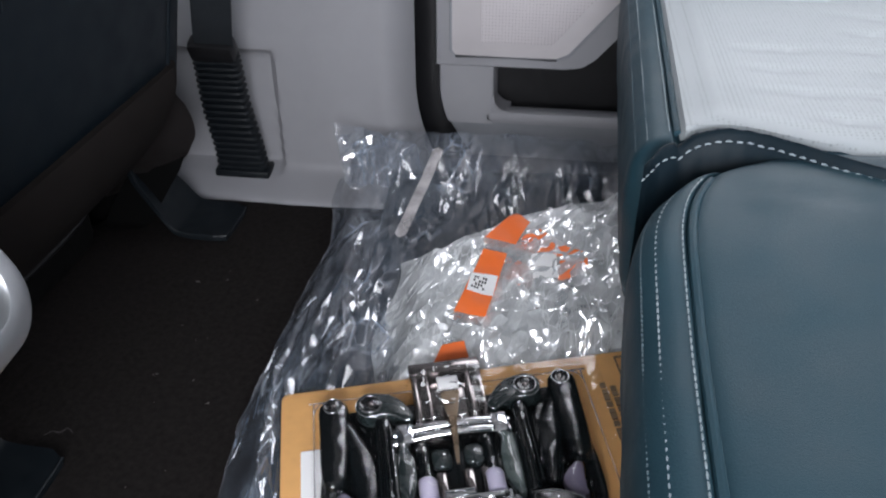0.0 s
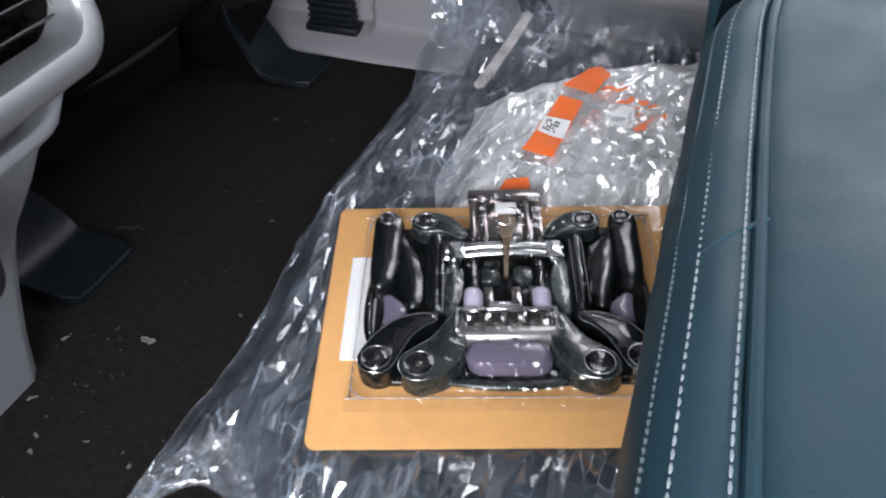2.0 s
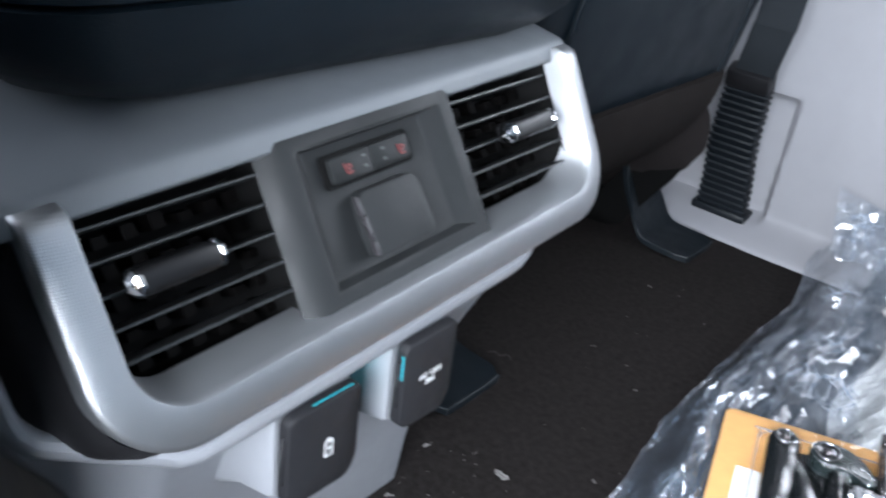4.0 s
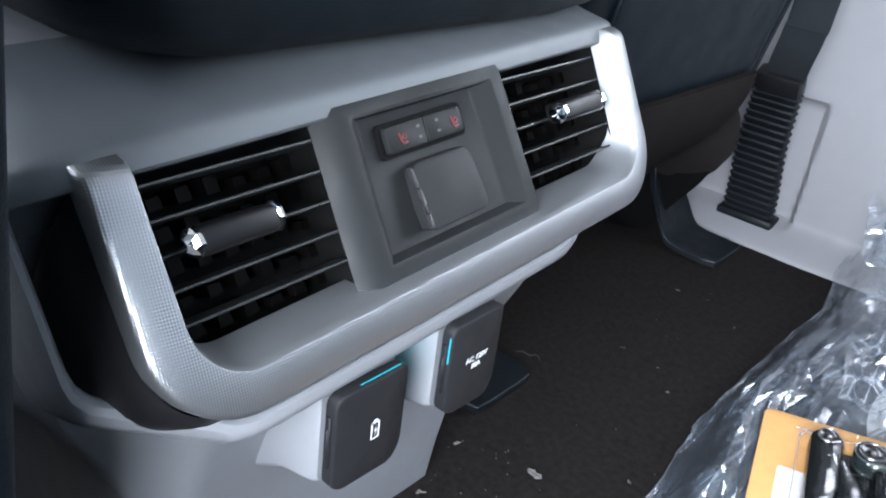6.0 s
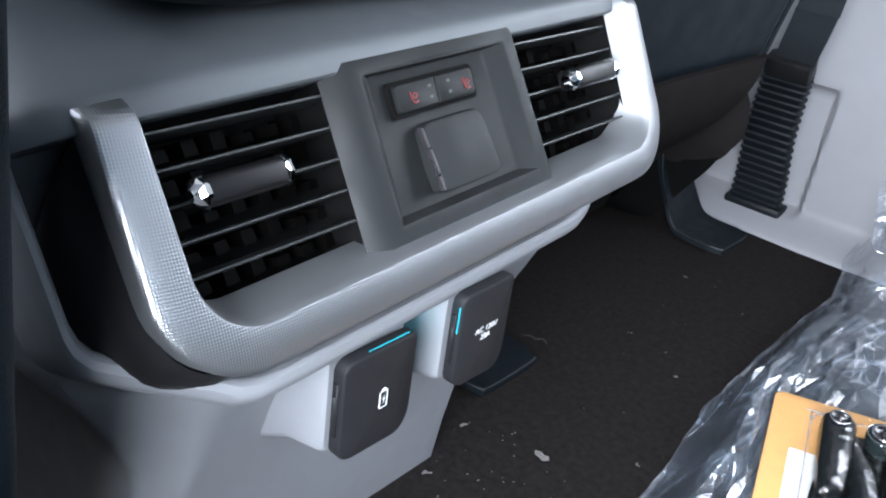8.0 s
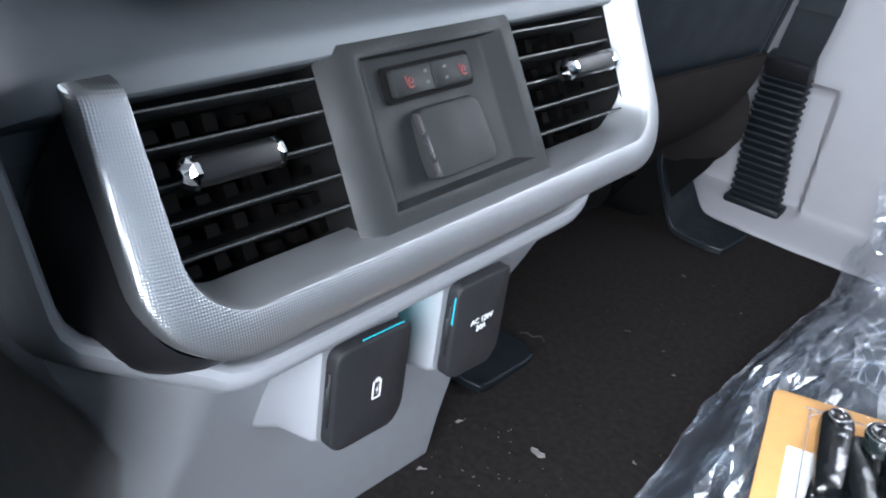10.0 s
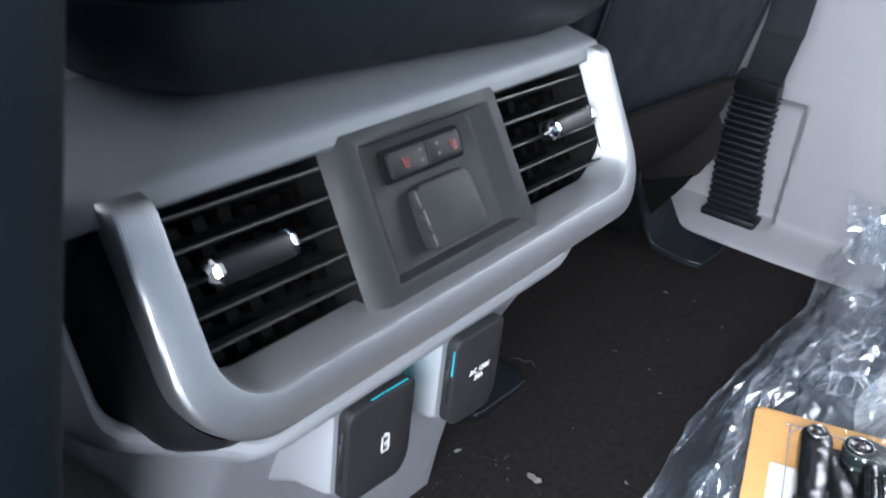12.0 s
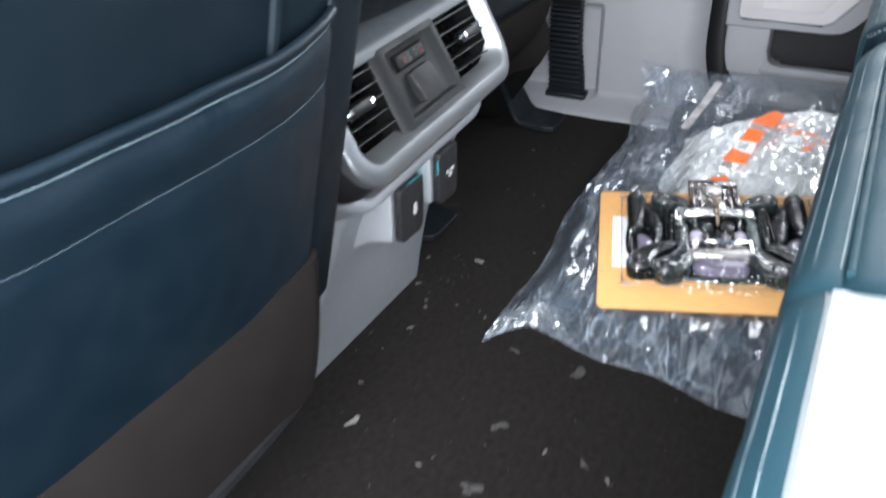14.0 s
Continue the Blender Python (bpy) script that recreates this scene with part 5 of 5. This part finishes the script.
def slab(bm, chain, h0, h1, ease=0.0022):
    """A flat-topped arm: outline swept round a chain of discs a, b, r, with eased top edges."""
    pts = smoothed([(c[0], c[1], c[2]) for c in chain], 6)
    left, right = [], []
    for i, p in enumerate(pts):
        q0, q1 = pts[max(i - 1, 0)], pts[min(i + 1, len(pts) - 1)]
        d = Vector((q1.x - q0.x, q1.y - q0.y)).normalized()
        left.append((p.x - d.y * p.z, p.y + d.x * p.z))
        right.append((p.x + d.y * p.z, p.y - d.x * p.z))
        SHAPES.append((p.x, p.y, p.z, h1))

    def cap(p, q, r):
        a0 = math.atan2(p.y - q.y, p.x - q.x)
        return [(p.x + r * math.cos(a0 - math.pi / 2 + math.pi * k / 8), p.y + r * math.sin(a0 - math.pi / 2 + math.pi * k / 8)) for k in range(1, 8)]
    outline = right + cap(pts[-1], pts[-2], pts[-1].z) + left[::-1] + cap(pts[0], pts[1], pts[0].z)
    mid = [(p.x, p.y) for p in pts]

    def ring(h, e):
        out = []
        for a, b in outline:
            ca2, cb2 = min(mid, key=lambda m: (m[0] - a) ** 2 + (m[1] - b) ** 2)
            l = max(math.hypot(a - ca2, b - cb2), 1e-6)
            out.append(L(a + (ca2 - a) * e / l, b + (cb2 - b) * e / l, h))
        return out
    loft(bm, [ring(h0, -0.0006), ring(h1 - ease, 0.0), ring(h1 - ease * 0.3, ease * 0.3), ring(h1, ease)])
    rim = ring(h1 - ease * 0.3 + 0.0006, ease * 0.4)
    return rim + rim[:2]


bm = bmesh.new()
loft(bm, [[L(u, v, w) for u, v in rrect(0.046 + g, 0.074 + g, 0.282 - g, 0.262 - g, 0.02, 6)] for w, g in ((0.0008, 0.0), (0.0045, 0.0), (0.0055, 0.001))])
part("inner_tray", bm, PART_BLACK, pack, "black inner tray under the parts")
CLEARGREY = mat("smoked_steel", (0.26, 0.235, 0.23), 0.14, 0.92, 0.2, 60, 0, 1)
SLATE = mat("slate_plastic", (0.016, 0.023, 0.0235), 0.26, 0, 0.15, 60)
PALE_SLATE = mat("pale_slate_plastic", (0.085, 0.11, 0.105), 0.3, 0, 0.2, 60)
# Pale metal for thin tubes that stand in for glints of the blister.
GLINT_LINE = mat("bright_glint_line", (0.30, 0.31, 0.32), 0.22, 0.7, 0.2, 200)
for flip in (0, 1):
    side = mirrored if flip else (lambda p: p)

    def one(a, b):
        return side([(a, b)])[0]
    bm = bmesh.new()
    slab(bm, side([(0.0535, 0.255, 0.0140), (0.0530, 0.230, 0.0132), (0.0525, 0.200, 0.0125), (0.0520, 0.178, 0.0110)]), 0.004, 0.0215, 0.0050)
    slab(bm, side([(0.066, 0.236, 0.0050), (0.074, 0.205, 0.0105), (0.078, 0.180, 0.0110), (0.080, 0.155, 0.0080)]), 0.004, 0.0165, 0.0045)
    limb(bm, side([(0.0435, 0.182, 0.012), (0.0415, 0.155, 0.011), (0.0425, 0.128, 0.010), (0.048, 0.108, 0.012)]), 0.0038)
    part("bracket", bm, PART_BLACK, pack, "glossy black cast bracket")
    bm = bmesh.new()
    slab(bm, side([(0.0985, 0.2360, 0.0080), (0.0985, 0.2000, 0.0098), (0.0980, 0.1650, 0.0098), (0.1000, 0.1420, 0.0075)]), 0.004, 0.0165, 0.0045)
    part("bracket", bm, PART_BLACK, pack, "glossy black ribbed bracket")
    for chain, h0, h1, stuff in (
            ([(0.0540, 0.0865, 0.0158), (0.0610, 0.1010, 0.0150), (0.0720, 0.1170, 0.0125), (0.0860, 0.1270, 0.0090), (0.0960, 0.1300, 0.0060)], 0.002, 0.0205, PART_BLACK),
            ([(0.0885, 0.0800, 0.0170), (0.0990, 0.0860, 0.0185), (0.1090, 0.0980, 0.0160), (0.1150, 0.1140, 0.0115), (0.1180, 0.1290, 0.0065)], 0.002, 0.0205, SLATE),
            ([(0.0890, 0.2550, 0.0145), (0.1020, 0.2535, 0.0125), (0.1130, 0.2470, 0.0095), (0.1220, 0.2370, 0.0060)], 0.004, 0.0195, SLATE)):
        bm = bmesh.new()
        rim = slab(bm, side(chain), h0, h1, 0.0012)
        plate_ob = part("arm_plate", bm, stuff, pack, "flat dark arm plate with a round hole")
        bm = bmesh.new()
        tube(bm, rim, 0.00042, 5)
        part("edge_glint_line", bm, GLINT_LINE, plate_ob, "thin bright line standing in for a glint along the edge")
    bm = bmesh.new()
    slab(bm, side([(0.1140, 0.2080, 0.0045), (0.1150, 0.1850, 0.0085), (0.1145, 0.1620, 0.0075), (0.1110, 0.1450, 0.0040)]), 0.003, 0.0130)
    part("wedge", bm, PALE_SLATE if flip else SLATE, pack, "slate plastic wedge")
    for da in (-0.0055, 0.0, 0.0055):
        bm = bmesh.new()
        a0 = one(0.0982, 0.19)[0] + da
        rbox(bm, (a0 - 0.0014, 0.146, 0.0155), (a0 + 0.0014, 0.228, 0.0215), 0.001, 1, CARD)
        part("rib", bm, PART_BLACK, pack)
    for a, b, r, h in ((0.0540, 0.0865, 0.0120, 0.0208), (0.0885, 0.0800, 0.0124, 0.0208), (0.0890, 0.2550, 0.0105, 0.0198), (0.0540, 0.2570, 0.0085, 0.0218)):
        aa, bb = one(a, b)

        def circle(rad, z, n=20):
            return [L(aa + rad * math.cos(2 * math.pi * k / n), bb + rad * math.sin(2 * math.pi * k / n), z) for k in range(n)]
        # a black dished disc stands in for the dark hole, which isn't cut
        bm = bmesh.new()
        loft(bm, [circle(r * 1.04, h - 0.002), circle(r * 1.02, h + 0.0010), circle(r * 0.97, h + 0.0014), circle(r * 0.90, h + 0.0008), circle(r * 0.55, h + 0.0002)], False, True)
        part("hole_disc", bm, GLOSS, pack, "black dished disc standing in for the dark hole")
        # bright ring in place of a glint
        bm = bmesh.new()
        tube(bm, circle(r * 0.99, h + 0.0014, 24) + circle(r * 0.99, h + 0.0014, 24)[:1], 0.0005, 6)
        part("eyelet_glint", bm, GLINT_LINE, pack, "thin bright ring standing in for a glint round the eyelet")
        bm = bmesh.new()
        loft(bm, [circle(0.0030, h + 0.0001, 10), circle(0.0028, h + 0.0011, 10), circle(0.0012, h + 0.0016, 10)])
        part("screw", bm, CLEARGREY, pack, "small dull screw head")
        SHAPES.append((aa, bb, r, h + 0.003))
    bm = bmesh.new()
    slab(bm, side([(0.0580, 0.1620, 0.0050), (0.0640, 0.1480, 0.0100), (0.0600, 0.1360, 0.0060)]), 0.003, 0.0120)
    part("lilac_insert", bm, LILAC, pack, "small lilac plastic insert")
    bm = bmesh.new()
    aa = 0.132 if not flip else 0.191
    loft(bm, [[L(aa + r * math.cos(2 * math.pi * k / 14), bb, 0.013 + r * math.sin(2 * math.pi * k / 14)) for k in range(14)] for r, bb in ((0.0075, 0.144), (0.0085, 0.146), (0.0085, 0.164), (0.0075, 0.166))])
    SHAPES.append((aa, 0.155, 0.010, 0.0225))
    part("lilac_bush", bm, PALE_LILAC, pack, "pale lilac plastic bush")
    bm = bmesh.new()
    limb(bm, [(aa, 0.166, 0.012), (aa, 0.178, 0.013), (aa, 0.192, 0.0135), (aa, 0.203, 0.014)], [0.0075, 0.0060, 0.0070, 0.0050])
    part("bolt", bm, PART_BLACK, pack)
bm = bmesh.new()
rbox(bm, (0.129, 0.222, 0.004), (0.199, 0.291, 0.016), 0.003, 2, CARD)
rbox(bm, (0.129, 0.278, 0.016), (0.199, 0.292, 0.029), 0.002, 2, CARD)
for a in (0.131, 0.142, 0.182, 0.193):
    rbox(bm, (a, 0.224, 0.014), (a + 0.005, 0.284, 0.027), 0.0015, 2, CARD)
SHAPES += [(0.14 + 0.012 * i, 0.235 + 0.014 * j, 0.014, 0.029) for i in range(5) for j in range(4)]
part("lock_plate", bm, CLEARGREY, pack, "smoked steel lock plate")
bm = bmesh.new()
for b in (0.209, 0.219):
    limb(bm, [(0.108, b, 0.016), (0.140, b + 0.001, 0.020), (0.185, b + 0.001, 0.020), (0.214, b - 0.001, 0.016)], 0.0042)
rbox(bm, (0.110, 0.203, 0.010), (0.126, 0.225, 0.022), 0.002, 2, CARD)
rbox(bm, (0.197, 0.203, 0.010), (0.213, 0.225, 0.022), 0.002, 2, CARD)
part("shackle", bm, CHROME, pack, "bright twin steel bar")
bm = bmesh.new()
loft(bm, [[L(a, b, h) for a, b in pts] for pts, h in (([(0.156, 0.250), (0.174, 0.250), (0.172, 0.236), (0.167, 0.215), (0.163, 0.168), (0.160, 0.168), (0.161, 0.215), (0.157, 0.236)], 0.0285), ([(0.156, 0.250), (0.174, 0.250), (0.172, 0.236), (0.167, 0.215), (0.163, 0.168), (0.160, 0.168), (0.161, 0.215), (0.157, 0.236)], 0.0310))])
key = part("key", bm, mat("brass_key", (0.25, 0.185, 0.13), 0.28, 0.95, 0.1, 60), pack, "worn brass key")
bm = bmesh.new()
rbox(bm, (0.155, 0.254, 0.0275), (0.175, 0.268, 0.0325), 0.002, 2, CARD)
part("tag", bm, PAPER, key, "small white key tag")
bm = bmesh.new()
tube(bm, [L(0.165 + 0.0135 * math.cos(k * math.pi / 12), 0.247 + 0.0125 * math.sin(k * math.pi / 12), 0.0315 + 0.002 * math.sin(k * math.pi / 6)) for k in range(25)], 0.0007, 6)
part("key_ring", bm, CHROME, key, "thin bright wire ring")
bm = bmesh.new()
rbox(bm, (0.118, 0.112, 0.003), (0.202, 0.142, 0.013), 0.003, 2, CARD)
rbox(bm, (0.126, 0.113, 0.013), (0.196, 0.138, 0.019), 0.002, 2, CARD)
for k in range(4):
    rbox(bm, (0.132 + 0.016 * k, 0.120, 0.018), (0.142 + 0.016 * k, 0.133, 0.0225), 0.0015, 2, CARD)
for a in (0.140, 0.164, 0.180):
    rbox(bm, (a, 0.142, 0.004), (a + 0.010, 0.172, 0.016), 0.002, 2, CARD)
SHAPES += [(0.128 + 0.011 * i, 0.127, 0.014, 0.022) for i in range(7)]
part("lock_body", bm, CLEARGREY, pack, "smoked steel lock body")
bm = bmesh.new()
for lo, hi in (((0.117, 0.1375, 0.012), (0.203, 0.1405, 0.0230)), ((0.117, 0.114, 0.012), (0.1205, 0.1405, 0.0235)), ((0.1995, 0.114, 0.012), (0.203, 0.1405, 0.0235)), ((0.146, 0.141, 0.012), (0.172, 0.1455, 0.0215)), ((0.146, 0.1475, 0.010), (0.172, 0.1500, 0.0195)), ((0.124, 0.134, 0.016), (0.144, 0.1380, 0.0245)), ((0.176, 0.134, 0.016), (0.196, 0.1380, 0.0245))):
    rbox(bm, lo, hi, 0.0008, 1, CARD)
part("lock_frame", bm, CHROME, pack, "bright steel frame of the lock")
bm = bmesh.new()
loft(bm, [[L(u, v, w) for u, v in rrect(0.1165 + g, 0.106 + d, 0.2035 - g, 0.119, 0.003, 3)] for w, g, d in ((0.003, 0.0, 0.0), (0.0160, 0.0, 0.0015), (0.0205, 0.0006, 0.0040), (0.0215, 0.0022, 0.0062))])
SHAPES += [(0.122 + 0.0095 * i, 0.112, 0.010, 0.0215) for i in range(9)]
part("lock_front", bm, mat("brushed_steel", (0.42, 0.40, 0.40), 0.30, 0.9, 0.12, 90, 0.2, 1400), pack, "brushed steel front of the lock")
bm = bmesh.new()
for a, d in ((0.1295, 0.013), (0.147, 0.009), (0.160, 0.009), (0.176, 0.013)):
    rbox(bm, (a, 0.1215, 0.0205), (a + d, 0.1335, 0.0232), 0.001, 1, CARD)
part("lock_window", bm, GLOSS, pack, "dark windows of the lock")
bm = bmesh.new()
limb(bm, [(0.108, 0.074, 0.006), (0.135, 0.069, 0.008), (0.162, 0.067, 0.0085), (0.188, 0.069, 0.008), (0.215, 0.074, 0.006)], [0.003, 0.0042, 0.0045, 0.0042, 0.003])
SHAPES += [(0.112 + 0.0100 * i, 0.0700, 0.0105, 0.0140) for i in range(11)]
part("tray_lip", bm, SLATE, pack, "glossy rolled lip of the tray")
bm = bmesh.new()
rbox(bm, (0.126, 0.142, 0.002), (0.196, 0.205, 0.011), 0.003, 2, CARD)
part("lock_base", bm, PART_BLACK, pack)
for a0, a1 in ((0.139, 0.156), (0.168, 0.185)):
    bm = bmesh.new()
    loft(bm, [[L(u, v, w) for u, v in rrect(a0 + g, 0.176 + g, a1 - g, 0.197 - g, 0.006, 4)] for w, g in ((0.008, 0.0), (0.0155, 0.0), (0.0165, 0.0012))])
    part("lock_pawl", bm, SLATE, pack, "rounded slate pawl of the lock")
    SHAPES.append(((a0 + a1) / 2, 0.186, 0.010, 0.0165))
bm = bmesh.new()
loft(bm, [[L(u, v, w) for u, v in rrect(0.125 + g, 0.080 + g, 0.195 - g, 0.110 - g, 0.0145 - g, 8)] for w, g in ((0.001, 0.0), (0.013, 0.0), (0.017, 0.003), (0.018, 0.007))])
SHAPES += [(0.138 + 0.009 * i, 0.095, 0.015, 0.019) for i in range(6)]
part("lilac_block", bm, LILAC, pack, "oval lilac plastic block")
# clear blister drawn over the parts
cell = {}
for s in SHAPES:
    for i in range(int(s[0] / 0.02) - 2, int(s[0] / 0.02) + 3):
        for j in range(int(s[1] / 0.02) - 2, int(s[1] / 0.02) + 3):
            cell.setdefault((i, j), []).append(s)


def dome(a, b):
    h = 0.0020
    for sa2, sb2, r, top in cell.get((int(a / 0.02), int(b / 0.02)), ()):
        d = math.hypot(a - sa2, b - sb2)
        h = max(h, (top + 0.0034 - 0.0030 * min(1.0, d / r) ** 2) * (1 - step(r * 0.9, r * 0.9 + 0.0080, d)))
    e = min(a - 0.034, 0.312 - a, b - 0.056, 0.296 - b)
    h = max(h, 0.0060 * step(0.0, 0.034, e) * (0.85 + 0.2 * noise.noise(Vector((a * 26, b * 26, 2)))) + 0.0012)
    return h + 0.00012 * noise.noise(Vector((a * 70, b * 70, 8)))


bm = bmesh.new()
grid(bm, 180, 160, lambda a, b: L(0.028 + 0.290 * a, 0.048 + 0.250 * b, dome(0.028 + 0.290 * a, 0.048 + 0.250 * b)))
part("blister", bm, BLISTER, pack, "clear vacuum-formed plastic blister")

bm = bmesh.new()
ring = [L(u, v, 0.0042 + 0.0012 * math.sin(u * 160) * math.cos(v * 140)) for u, v in rrect(0.032, 0.060, 0.298, 0.279, 0.014, 10)]
tube(bm, smoothed([tuple(q) for q in ring + ring[:2]], 3), 0.0008, 6)
part("blister_fold", bm, EDGE, pack, "raised clear fold round the blister")

# ---- lint and crumbs on the carpet ----
rng = random.Random(4)


def fleck(x, y, size, seed, material=None, label="small pale scrap of lint on the carpet"):
    """A ragged curled scrap: a thin torn outline, raised unevenly."""
    bm = bmesh.new()
    k = 13
    ring = []
    for i in range(k):
        g = 2 * math.pi * i / k
        r = size * (0.35 + 0.95 * rng.random())
        ring.append((r * math.cos(g), 0.42 * r * math.sin(g) + 0.25 * size * math.cos(g) ** 2))
    lift = [size * (0.05 + 0.30 * rng.random()) for _ in ring]
    low = [bm.verts.new((u, v, 0.0)) for u, v in ring]
    high = [bm.verts.new((u * 0.96, v * 0.96, h)) for (u, v), h in zip(ring, lift)]
    mid = bm.verts.new((0.0, 0.1 * size, size * 0.22))
    for i in range(k):
        j = (i + 1) % k
        bm.faces.new((low[i], low[j], high[j], high[i]))
        bm.faces.new((high[i], high[j], mid))
    bm.faces.new(low[::-1])
    bmesh.ops.transform(bm, matrix=Matrix.Translation((x, y, 0.0004)) @ Matrix.Rotation(seed * 1.3, 4, "Z"), verts=bm.verts)
    whole("lint", bm, material or LINT, label, "lint", "lint scraps", smooth=False)


for k, (x, y, s) in enumerate(((-0.419, 0.402, 0.0095), (-0.404, 0.014, 0.0098), (-0.444, 0.274, 0.0040), (-0.434, 0.206, 0.0045), (-0.121, 0.049, 0.0060), (-0.432, 0.079, 0.0035), (-0.193, 0.062, 0.0040), (-0.307, -0.014, 0.0040), (-0.476, 0.308, 0.0045), (-0.438, 0.258, 0.0045), (-0.402, 0.281, 0.0030), (-0.354, 0.270, 0.0030), (-0.502, 0.844, 0.0035), (-0.496, 0.382, 0.0040), (-0.357, 0.462, 0.0030), (-0.400, 0.620, 0.0025))):
    fleck(x, y, s, k)
DUSTY = mat("grey_dust", (0.042, 0.039, 0.038), 0.95, 0, 0.3, 300)
for k, (x, y, s) in enumerate(((-0.203, 0.208, 0.0130), (-0.253, 0.079, 0.0110), (-0.244, -0.024, 0.0140), (-0.290, 0.218, 0.0070), (-0.150, 0.060, 0.0080))):
    fleck(x, y, s, k * 2 + 1, DUSTY, "faint grey smear of dust trodden into the carpet")
bm = bmesh.new()
tube(bm, smoothed([(-0.552, 0.548, 0.002), (-0.545, 0.553, 0.004), (-0.537, 0.553, 0.003), (-0.531, 0.558, 0.005), (-0.524, 0.556, 0.002)], 5), 0.0005, 5)
whole("loose_thread", bm, DUSTY, "short curled pale thread on the carpet", "thread")
bm = bmesh.new()
for k in range(174):
    x, y = -0.50 + 0.45 * rng.random(), -0.25 + 1.2 * rng.random() ** 1.4
    if k >= 150:
        x, y = rng.gauss(-0.455, 0.030), rng.gauss(0.350, 0.035)
    r = 0.0005 + 0.0008 * rng.random() ** 2
    bmesh.ops.create_icosphere(bm, subdivisions=1, radius=r, matrix=Matrix.Translation((x, y, r * 0.4)) @ Matrix.Rotation(k, 4, "Z") @ Matrix.Diagonal((1.6, 0.7, 0.5, 1)))
whole("crumbs", bm, LINT, "fine pale crumbs and dust scattered on the carpet", "crumbs", kind="stuff")
